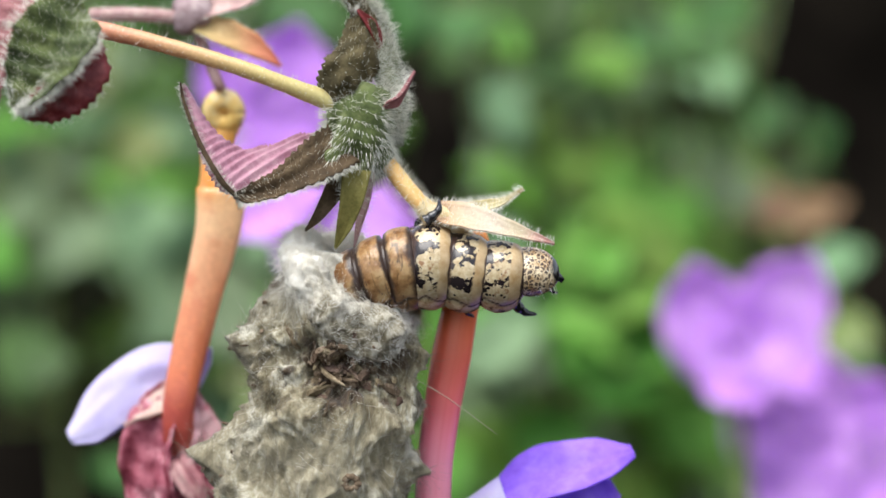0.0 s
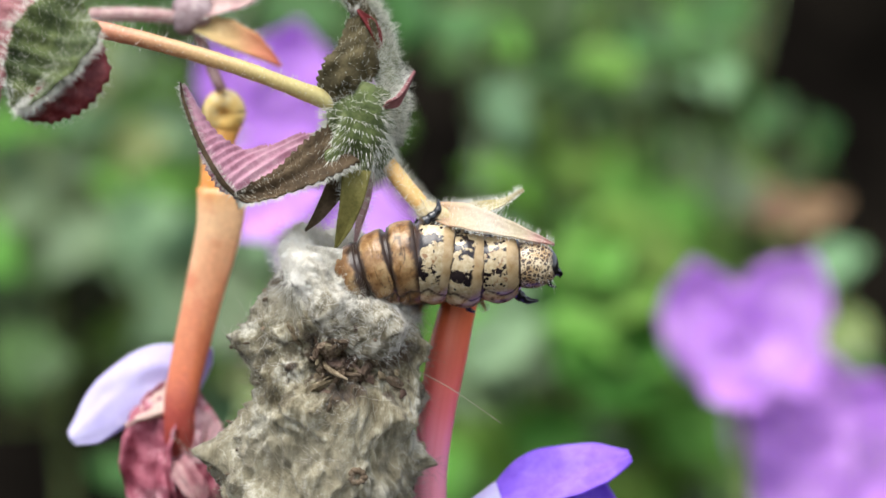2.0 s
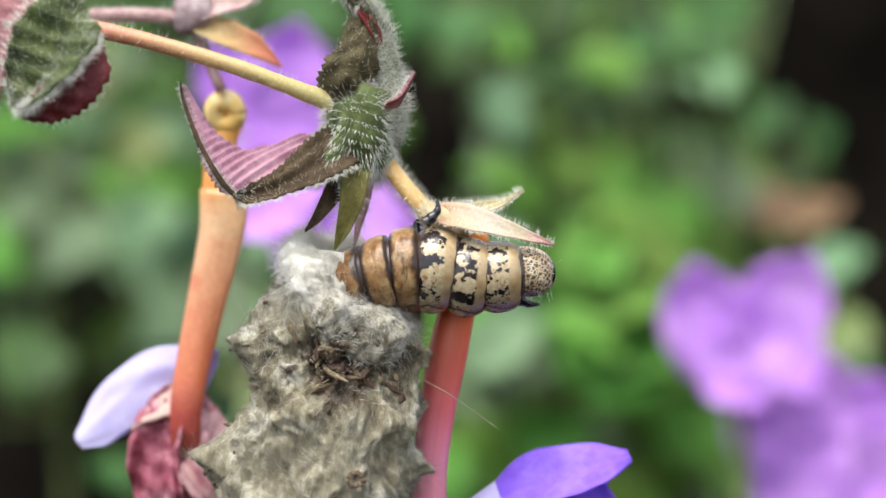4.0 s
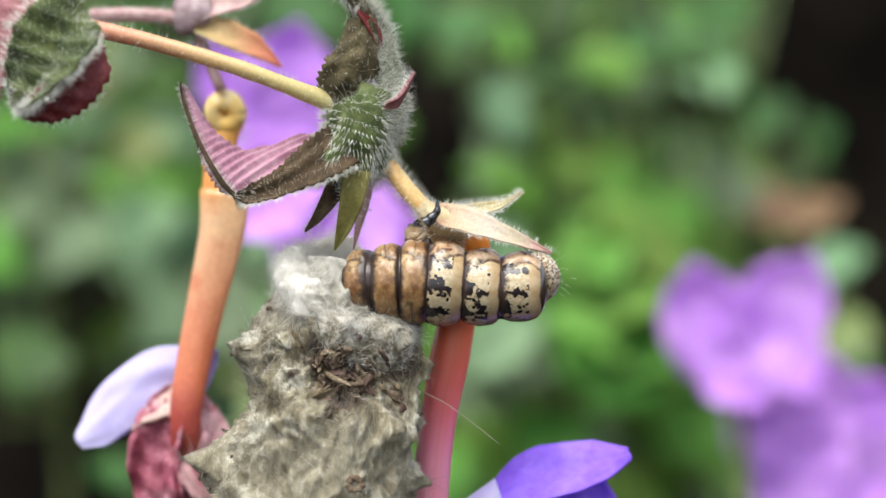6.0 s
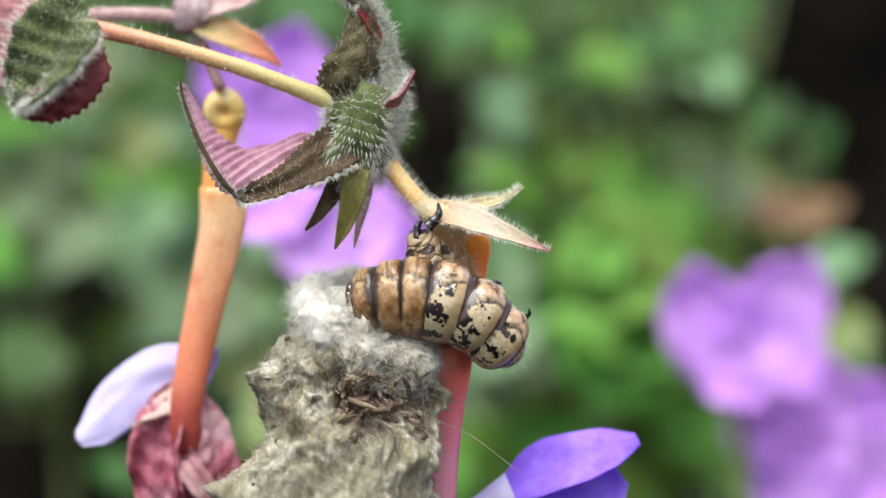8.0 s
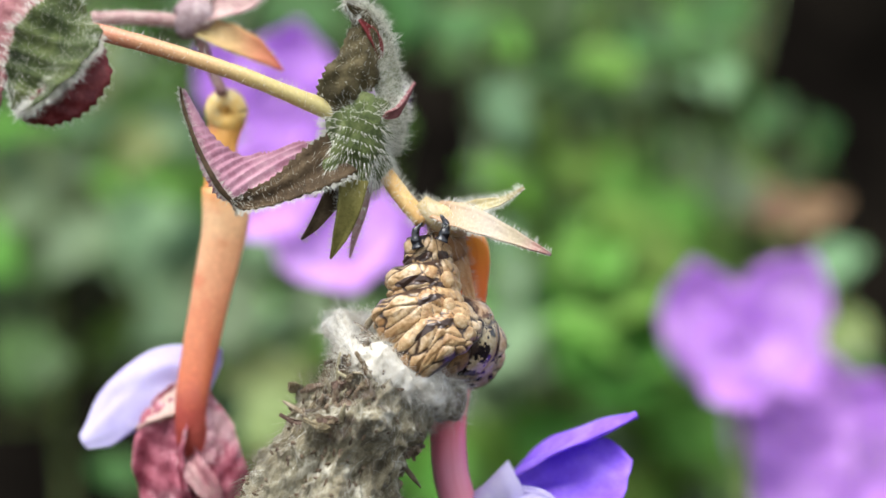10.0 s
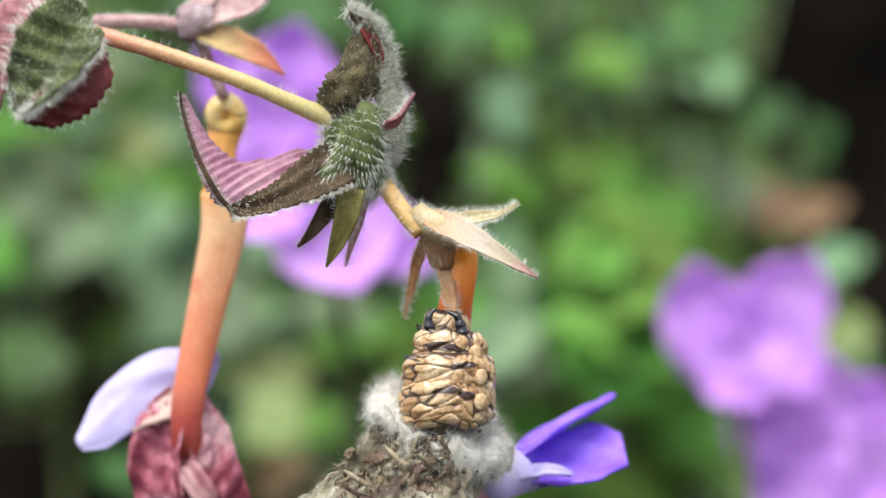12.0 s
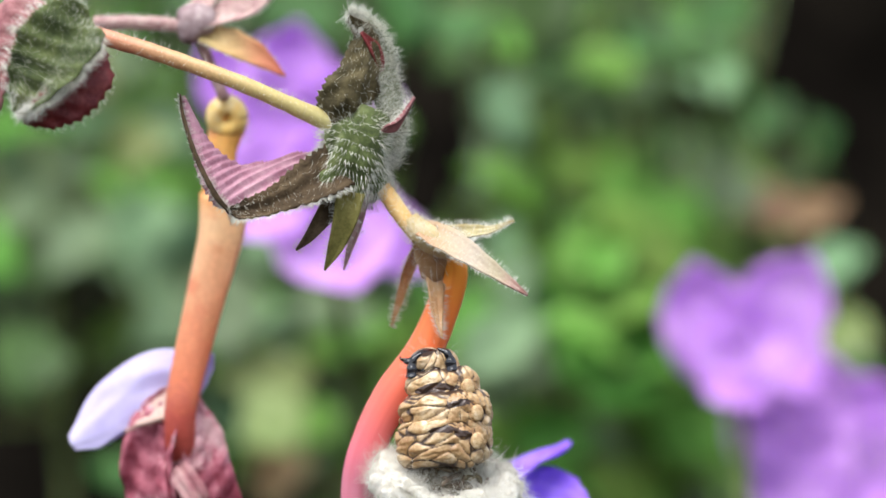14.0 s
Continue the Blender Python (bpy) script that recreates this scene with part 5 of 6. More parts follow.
    lining = Geo().blob((-0.0014, 0, 0), (0.0013, 0.0036, 0.0036), None, 26, 0.0004, 700)
    for _ in range(3000):
        p = rng.choice(lining.v)
        n = (p - Vector((-0.004, 0, 0))).normalized()
        t = Vector((rng.uniform(-1, 1), rng.uniform(-1, 1), rng.uniform(-1, 1)))
        t -= n * (t.dot(n) - rng.uniform(0.0, 0.25))
        wool.strand(p, t, rng.uniform(0.4, 1.3) * 0.001, 0.000008, 0.45, rng, 4)
    base = len(ring_geo.v)
    ring_geo.v += lining.v
    ring_geo.f += [tuple(base + i for i in f) for f in lining.f]
    mouth_mesh = ring_geo.mesh("woolly_mouth", MAT["wool"])
    mouth_mesh.attributes.new("dirt_and_shade", "FLOAT", "POINT").data.foreach_set("value", soil + [0.2] * (len(ring_geo.v) - len(soil)))
    collar = new("woolly_mouth", mouth_mesh)
    collar.parent = ob
    tagged(collar, "cream white woolly silk rim", kind="stuff")
    w = new("wool_fuzz", wool.mesh("wool_fuzz", MAT["wool_fibre"]))
    w.parent = collar
    tagged(w, "fuzzy white silk fibres", kind="stuff")
    return ob, collar


# ---- the caterpillar ----
def barrel(length, radii, mat, name, parent, dark=(0.2, 0.1), seed=0.0, wrinkle=0.0, label="", blunt=False, tail=False):
    """One ring of the body along local x, back towards local z: swollen middle, dark margins, a skirt of skin under the next ring, and a row of side pads."""
    g, rows, marks = Geo(), [], []
    n, m = 36, 84
    skirt = 0.36
    for i in range(n):
        x = (i / (n - 1) - 0.5) * (length + 2 * skirt)
        e = abs(x) / (length / 2)
        tuck = (1 - max(0.0, (e - 0.35) / 0.65) ** 2.2 * (0.085 if wrinkle else 0.115)) if e < 1 else 0.84
        if blunt and x > 0:
            tuck = math.sqrt(max(0.02, 1 - (x / (length / 2 + skirt)) ** 3.5))
        if tail and x < 0:
            tuck = math.sqrt(max(0.01, 1 - (-x / (length / 2 + skirt)) ** 2.0))
        r0 = float(np.interp(x / length + 0.5, [0, 0.5, 1], radii)) * tuck
        row = []
        for j in range(m):
            w = 2 * math.pi * j / m
            phi = abs(w if w < math.pi else w - 2 * math.pi)
            spot = Vector((seed * 5, math.cos(w) * 1.6, math.sin(w) * 1.6))
            r = r0 * (1 + 0.02 * noise.noise(Vector((x * 2, math.cos(w) * 2 + seed, math.sin(w) * 2))))
            lo = dark[0] * (1 + 0.9 * noise.noise(spot * 1.7) + 0.4 * noise.noise(spot * 5))
            hi = dark[1] * (1 + 0.9 * noise.noise(spot * 1.7 + Vector((3, 0, 0))) + 0.4 * noise.noise(spot * 5 + Vector((0, 4, 0))))
            cell = min(1.0, 0.55 * (x + length / 2) / max(0.03, lo), 0.55 * (length / 2 - x) / max(0.03, hi))
            # crease above the side pads, then the pads
            at_pad = (1.2 if w < math.pi else 1.75) + 0.12 * math.sin(x * 3 + seed) + 0.1 * noise.noise(Vector((x * 2, seed, 0)))
            line = abs(phi - at_pad) / 0.13
            cell = min(cell, 0.3 + 0.7 * line)
            r -= 0.12 * max(0.0, 1 - line) * (1 - min(1, e))
            pad = max(0.0, 1 - abs(phi - at_pad - 0.42) / 0.36)
            if e < 1 and not tail:
                r += 0.2 * math.sqrt(pad) * max(0.0, 1 - e * e)
            split = abs(phi - at_pad - 0.85 - 0.15 * noise.noise(Vector((x * 1.5, seed + 9, 0)))) / 0.1
            cell = min(cell, 0.3 + 0.7 * split)
            if wrinkle and e < 1:
                crease = abs(noise.noise(Vector((x * 1.9 + seed * 3, w * 0.7 + seed, 3))) + 0.25 * noise.noise(Vector((x, w * 3, seed)))) / 0.07
                cell = min(cell, 0.42 + 0.58 * crease)
                r -= 0.045 * max(0.0, 1 - crease)
                fold = abs(noise.noise(Vector((x * 0.55 + seed, w * 4.2, seed)) + Vector((0, 0.5 * math.sin(x * 2), 0))))
                r -= wrinkle * max(0.0, 0.12 - fold) / 0.12
                if phi > at_pad:
                    bump = abs(noise.noise(Vector((x * 1.1 + seed, w * 1.6, 5)))) / 0.16
                    cell = min(cell, 0.35 + 0.65 * bump)
                    r -= 0.08 * max(0.0, 1 - bump)
            row.append(Vector((x, math.sin(w) * r * 0.97, math.cos(w) * r)) * 0.001)
            marks.append(max(0.0, cell))
        rows.append(row)
    me = g.grid(rows, True).mesh(name, mat)
    me.attributes.new("fold", "FLOAT", "POINT").data.foreach_set("value", marks)
    o = new(name, me)
    o.parent = parent
    return tagged(o, label)


def leg_geo(length):
    """A jointed hooked leg along local z."""
    g = Geo()
    line = smooth_path([Vector((0, 0, 0)), Vector((0.05, 0, 0.35)) * length, Vector((0.02, 0, 0.7)) * length, Vector((-0.28, 0, 1.0)) * length], 22)
    rad = []
    for i in range(22):
        f = i / 21
        r = 0.23 * (1 - f) ** 0.6 + 0.02
        r *= 1 + 0.09 * math.cos(f * 2 * math.pi * 3)
        rad.append(r * length)
    g.tube([p * 0.001 for p in line], [r * 0.001 for r in rad], 12)
    return g


def leg(parent, m, length=1.5):
    o = new("leg", leg_geo(length).mesh("leg", MAT["black"]))
    o.parent = parent
    o.matrix_local = m
    return tagged(o, "glossy black hooked leg")


def belly(parent, width, tall, seed, patches):
    """A wrinkled ventral band facing local -y, local x along the body: swollen slanting folds parted by dark lines; patches (x, z, half x, half z) are black."""
    rows, marks = [], []
    n, m = 52, 150
    for i in range(n):
        f = i / (n - 1)
        x = (f - 0.5) * tall * 1.45
        e = abs(f - 0.5) * 2
        row = []
        for j in range(m):
            w = 2 * math.pi * j / m
            s = w if w < math.pi else w - 2 * math.pi
            r = width / 2 * (1 - 0.06 * e * e - 0.2 * e ** 5)
            flank = 1 / (1 + math.exp((s + 0.35) * 6))
            q = Vector((x * (1.0 - 0.5 * flank) + 0.5 * s, s * r * (0.28 + 0.56 * flank) - 0.35 * x * flank, seed * 3.7))
            q += Vector((0.35 * noise.noise(q * 1.1), 0.3 * noise.noise(q * 1.1 + Vector((5, 0, 0))), 0))
            q = q * 1.4
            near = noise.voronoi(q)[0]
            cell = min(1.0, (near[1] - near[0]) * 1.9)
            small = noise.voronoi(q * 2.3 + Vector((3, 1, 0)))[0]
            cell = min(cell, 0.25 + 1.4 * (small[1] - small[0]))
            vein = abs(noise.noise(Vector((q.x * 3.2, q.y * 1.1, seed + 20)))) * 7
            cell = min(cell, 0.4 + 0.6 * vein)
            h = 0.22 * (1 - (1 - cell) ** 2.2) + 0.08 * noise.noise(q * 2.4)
            r += h - 0.2
            edge = 0.3 * noise.noise(Vector((math.cos(w) * 1.5, math.sin(w) * 1.5, seed)))
            for px, pz, hx, hz in patches:
                k = math.hypot((x - px) / hx, (math.sin(w) * r - pz) / hz) + 0.35 * noise.noise(q * 2.6)
                if math.cos(w) > 0:
                    cell = min(cell, max(0.0, (k - 0.85) * 2.5))
            row.append(Vector((x + edge * (0.4 + 0.6 * e), -math.cos(w) * r * 0.8 + 0.5, math.sin(w) * r)) * 0.001)
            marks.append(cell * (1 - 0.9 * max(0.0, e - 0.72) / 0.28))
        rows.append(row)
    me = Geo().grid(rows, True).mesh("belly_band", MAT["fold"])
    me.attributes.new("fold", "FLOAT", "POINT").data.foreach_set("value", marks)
    o = new("belly_band", me)
    o.parent = parent
    tagged(o, "wrinkled tan belly band with dark creases")
    if width > 4.2:
        z = -0.33
        y = 0.5 - width * 0.4 * math.sqrt(1 - (z / 0.5) ** 2)
        for name, label, size, out, mat in (("tubercle", "pale swollen wart", 0.5, -0.03, "wart"), ("spiracle", "dark breathing pore", 0.15, -0.16, "black")):
            q = new(name, Geo().blob((0.0001, (y + out) * 0.001, z * width * 0.001), (size * 0.001, size * 0.00045, size * 0.0008), None, 14, 0.00004, 2000).mesh(name, MAT[mat]))
            q.parent = o
            tagged(q, label)
    return o


def build_caterpillar():
    ob = thing("caterpillar", at(760, 500), "bagworm caterpillar with cream and black plates and tan rings", "caterpillar")
    seg = {}
    seg["a4"] = barrel(1.9, (1.2, 1.5, 1.72), MAT["ring"], "abdomen_ring", ob, (0.3, 0.26), 1.0, 0.008, tail=True)
    seg["a3"] = barrel(1.55, (1.78, 1.98, 2.1), MAT["ring"], "abdomen_ring", ob, (0.2, 0.36), 2.0, 0.03)
    seg["a2"] = barrel(1.6, (2.1, 2.27, 2.36), MAT["ring"], "abdomen_ring", ob, (0.3, 0.17), 3.0, 0.04)
    seg["a1"] = barrel(1.7, (2.38, 2.5, 2.5), MAT["ring"], "abdomen_ring", ob, (0.2, 0.34), 4.0, 0.04)
    seg["t3"] = barrel(2.3, (2.46, 2.56, 2.42), MAT["plate"], "thorax_plate", ob, (0.32, 0.1), 5.0, label="cream thorax plate with black blotches")
    seg["t2"] = barrel(2.3, (2.2, 2.34, 2.2), MAT["plate"], "thorax_plate", ob, (0.3, 0.1), 6.0, label="cream thorax plate with black blotches")
    seg["t1"] = barrel(2.5, (2.0, 2.1, 2.0), MAT["plate"], "thorax_plate", ob, (0.3, 0.1), 7.0, blunt=True, label="broad cream thorax plate with dark specks")
    g, rows = Geo(), []
    for i in range(24):
        f = i / 23
        x = -1.0 + 2.45 * f
        r = 1.5 * math.sqrt(max(0.004, 1 - max(0.0, (f - 0.22) / 0.785) ** 2.3)) * (0.92 + 0.08 * min(1, f * 6))
        rows.append([Vector((x, math.sin(w) * r * 1.02, math.cos(w) * r * 0.95 - 0.28 * f)) * 0.001 for w in (2 * math.pi * j / 40 for j in range(40))])
    g.grid(rows, True)
    head = new("head", g.mesh("head", MAT["head"]))
    head.parent = ob
    tagged(head, "rounded head with dark net pattern")
    seg["head"] = head
    jaw = new("mandible", Geo().tube([Vector(p) * 0.001 for p in ((1.0, 0, -0.75), (1.35, 0, -0.95), (1.55, 0, -1.25), (1.5, 0, -1.5))], [0.0003, 0.00026, 0.00018, 0.00005], 10).mesh("mandible", MAT["black"]))
    jaw.parent = head
    tagged(jaw, "black mandible")
    for y in (-0.75, 0.75):
        if y < 0:
            leg(seg["t1"], Matrix.Translation(Vector((0.95, y, -1.45)) * 0.001) @ pose(0, 0, 0, 0, 130, 8 if y > 0 else -8), 1.55)
        else:
            leg(seg["t1"], Matrix.Translation(Vector((0.5, 1.45, -0.95)) * 0.001) @ pose(0, 0, 0, -105, 0, 0), 0.85)
        leg(seg["t2"], Matrix.Translation(Vector((0.3, y * 1.2, -1.9)) * 0.001) @ pose(0, 0, 0, 0, 165, 0), 1.1)
    leg(head, Matrix.Translation(Vector((0.75, -0.5, -1.2)) * 0.001) @ pose(0, 0, 0, 0, 150, -8), 0.7)
    bristles = Geo()
    rng = random.Random(31)
    for _ in range(60):
        w, x = rng.uniform(0, 6.283), rng.uniform(-0.4, 1.2)
        n = Vector((0.2, math.sin(w), math.cos(w)))
        p = Vector((x, math.sin(w) * 1.4, math.cos(w) * 1.35)) * 0.001
        bristles.hair(p, p + n.normalized() * rng.uniform(0.3, 0.8) * 0.001, 0.000009)
    b = new("bristles", bristles.mesh("bristles", MAT["hair"]))
    b.parent = head
    tagged(b, "sparse fine bristles", kind="stuff")
    rows_ = [belly(ob, w, t, 40 + k, p) for k, (w, t, p) in enumerate((
        (3.0, 1.8, [(0.2, 0.15, 0.3, 0.55), (0.0, -0.9, 0.35, 0.4), (-0.1, 1.2, 0.4, 0.35)]),
        (4.5, 1.8, [(0.35, 0.3, 0.3, 1.4), (-0.1, -1.0, 0.3, 0.7)]),
        (5.6, 1.9, [(0.75, -0.9, 0.25, 0.9)]),
        (5.8, 2.0, [(0.75, 0.1, 0.22, 1.0), (0.55, -1.1, 0.25, 0.6)])))]
    legs = [leg(ob, Matrix.Identity(4), 1.5), leg(ob, Matrix.Identity(4), 1.5)]
    return ob, seg, rows_, legs


sprig = build_sprig()
left_leaf = build_left_leaf()
calyx = build_calyx()
old_flower = build_old_flower()
hanging, sepals, tube_pieces, limb = build_hanging_flower()
case, mouth = build_case()
worm, segments, belly_rows, grip_legs = build_caterpillar()


# ---- what moves ----
SWING = [(0, 0), (1.5, 2), (2.0, 0), (3.0, 1), (5.5, 1), (6.5, 3), (7, 6), (7.5, 5), (8, -1), (10.3, 17), (10.5, 17), (11, 11), (11.5, 29), (12, 31), (12.5, 28), (13, 58), (13.5, 48), (14, 37)]

FLOWER = [(0, 757, 374, 0), (3, 757, 376, 0), (5.5, 757, 376, 0.5), (7, 757, 379, 1), (8, 756, 370, 0), (8.2, 756, 371, 0), (10.3, 758, 372, 0), (11, 756, 370, -1), (11.2, 750, 380, 3), (11.6, 748, 382, 4), (12.1, 746, 384, 5.7),
          (12.5, 742, 388, 5), (13, 742, 424, 8), (13.5, 740, 412, 9), (14, 736, 402, 9.4)]

KNOB = [(0, 0, 0, 0), (0.5, 1, 1, 0.4), (1, 1, 2, 0.3), (1.5, 4, 4, 1.9), (2, 1, 1, 0.1), (2.5, 2, 1, 1.2), (3, 2, 2, 1.2), (5.5, 2, 2, 1.0), (6.5, 3, 3, 1.4), (7.5, 4, 4, 1.9), (8, 1, -1, 1.3), (10.5, 4, 0, 1.9), (11, 3, -3, 1.9),
        (11.5, 4, 5, 0.7), (12, 4, 7, 1.1), (12.5, 4, 4, 0.5), (13, 9, 22, 0.6), (13.5, 10, 20, 2.1), (14, 6, 11, -0.3)]

# centre line of the tube, from the calyx down: u, v, d
TUBE = [
    (0, [(800, 395, 1.5), (838, 430, 3.2), (830, 480, 4.4), (812, 560, 4.6), (797, 640, 4.6), (780, 740, 4.6), (768, 840, 4.6), (766, 960, 4.6)]),
    (3.0, [(800, 395, 1.5), (838, 430, 3.2), (829, 480, 4.4), (806, 560, 4.6), (788, 640, 4.6), (770, 740, 4.6), (758, 840, 4.6), (756, 960, 4.6)]),
    (5.3, [(800, 395, 1.5), (838, 430, 3.2), (830, 480, 4.4), (809, 560, 4.6), (793, 640, 4.6), (774, 740, 4.6), (763, 840, 4.6), (760, 960, 4.6)]),
    (8.2, [(800, 395, 1.5), (838, 430, 3.2), (832, 480, 4.4), (812, 580, 4.6), (800, 650, 4.6), (787, 740, 4.6), (778, 840, 4.6), (776, 960, 4.6)]),
    (10.3, [(800, 395, 1.5), (836, 440, 3.2), (834, 510, 4.4), (818, 600, 5.4), (802, 680, 5.4), (796, 750, 5.4), (806, 830, 5.4), (830, 900, 5.4)]),
    (11.2, [(794, 405, 1.5), (826, 450, 3.0), (822, 520, 4.4), (810, 620, 6), (802, 720, 6), (806, 790, 6), (820, 850, 6), (850, 900, 6)]),
    (12.1, [(790, 410, 1.2), (816, 455, 2.0), (806, 530, 2.4), (795, 620, 5.4), (790, 720, 7), (800, 800, 7), (830, 860, 7), (870, 900, 7)]),
    (12.5, [(786, 412, 1.2), (812, 460, 2.0), (800, 540, 2.4), (775, 640, 5), (740, 720, 6), (730, 790, 7), (750, 850, 7), (800, 900, 7)]),
    (13.0, [(782, 448, 1.2), (806, 490, 2.0), (786, 550, 2.4), (745, 620, 2.6), (690, 715, 2.8), (655, 790, 3.2), (640, 860, 4), (640, 960, 5)]),
    (14.0, [(778, 428, 1.2), (800, 480, 2.0), (778, 560, 2.4), (745, 630, 2.6), (690, 710, 2.8), (652, 790, 3.2), (636, 860, 4), (636, 960, 5)]),
]

PETALS = [(0, 854, 902, 20, 0, 5, 0), (3, 848, 912, 20, 0, 5, 0), (6.5, 850, 906, 20, 0, 5, 0), (8.2, 870, 898, 24, 0, 5, 0), (10.3, 886, 874, 30, 0, 5.5, -35), (11.2, 886, 868, 31, 5, 6, -34), (11.6, 884, 848, 33, 15, 6.5, -35), (12.1, 890, 856, 34, 28, 7, -35), (12.5, 880, 866, 33, 28, 7, -35),
          (13, 858, 906, 31, 46, 7, -28), (13.5, 860, 914, 31, 48, 7, -28), (14, 856, 906, 31, 48, 7, -28)]

# case: mouth u, v, d, clockwise lean, tip towards the lens, spin about its axis
CASE = [(0, 598, 520, 1.5, 7, 0, 0), (1.5, 598, 512, 1.5, 5, 0, 0), (3.2, 596, 510, 1.5, 5, 0, 0), (5.3, 604, 540, 1.5, 8, -8, 2), (6.0, 604, 538, 1.5, 8, -8, 2), (6.5, 628, 575, 1.5, 10, -14, 4), (7.0, 612, 570, 1.5, 8, -14, 4), (7.5, 628, 590, 1.5, 7, -16, 6), (8.2, 634, 598, 1.5, 7, -16, 8),
        (10.3, 690, 668, 2.0, 27, -12, 95), (11.0, 690, 664, 2.0, 27, -12, 98), (11.2, 700, 706, 2.0, 28, -12, 104), (11.6, 747, 762, 2.0, 27, -10, 112), (12.1, 768, 772, 2.0, 25, -8, 122), (12.5, 778, 782, 2.0, 24, -8, 126), (13.0, 785, 884, 2.0, 14, -6, 134), (13.5, 785, 904, 2.0, 12, -6, 136), (14.0, 785, 874, 2.0, 10, -6, 138)]
# woolly mouth: u, v, d, direction, yaw, roll
MOUTH = [(0, 626, 500, 1.6, 52, 22, 0), (1.5, 626, 496, 1.6, 52, 22, 0), (3.2, 624, 496, 1.6, 52, 22, 0), (5.3, 632, 528, 1.6, 55, 22, 5), (6.5, 644, 550, 1.6, 57, 22, 8), (7.0, 638, 546, 1.6, 57, 22, 8), (8.2, 654, 570, 1.6, 58, 22, 10),
         (10.3, 708, 636, 2.2, 62, 8, 80), (11.0, 708, 634, 2.2, 62, 8, 82), (11.2, 717, 680, 2.6, 62, 8, 88), (11.6, 749, 740, 2.0, 64, 10, 95), (12.1, 784, 752, 2.3, 66, 12, 104), (12.5, 794, 764, 2.3, 66, 12, 108), (13.0, 785, 858, 1.6, 78, 16, 114), (13.5, 787, 876, 1.6, 80, 16, 116), (14.0, 788, 846, 1.6, 82, 16, 118)]

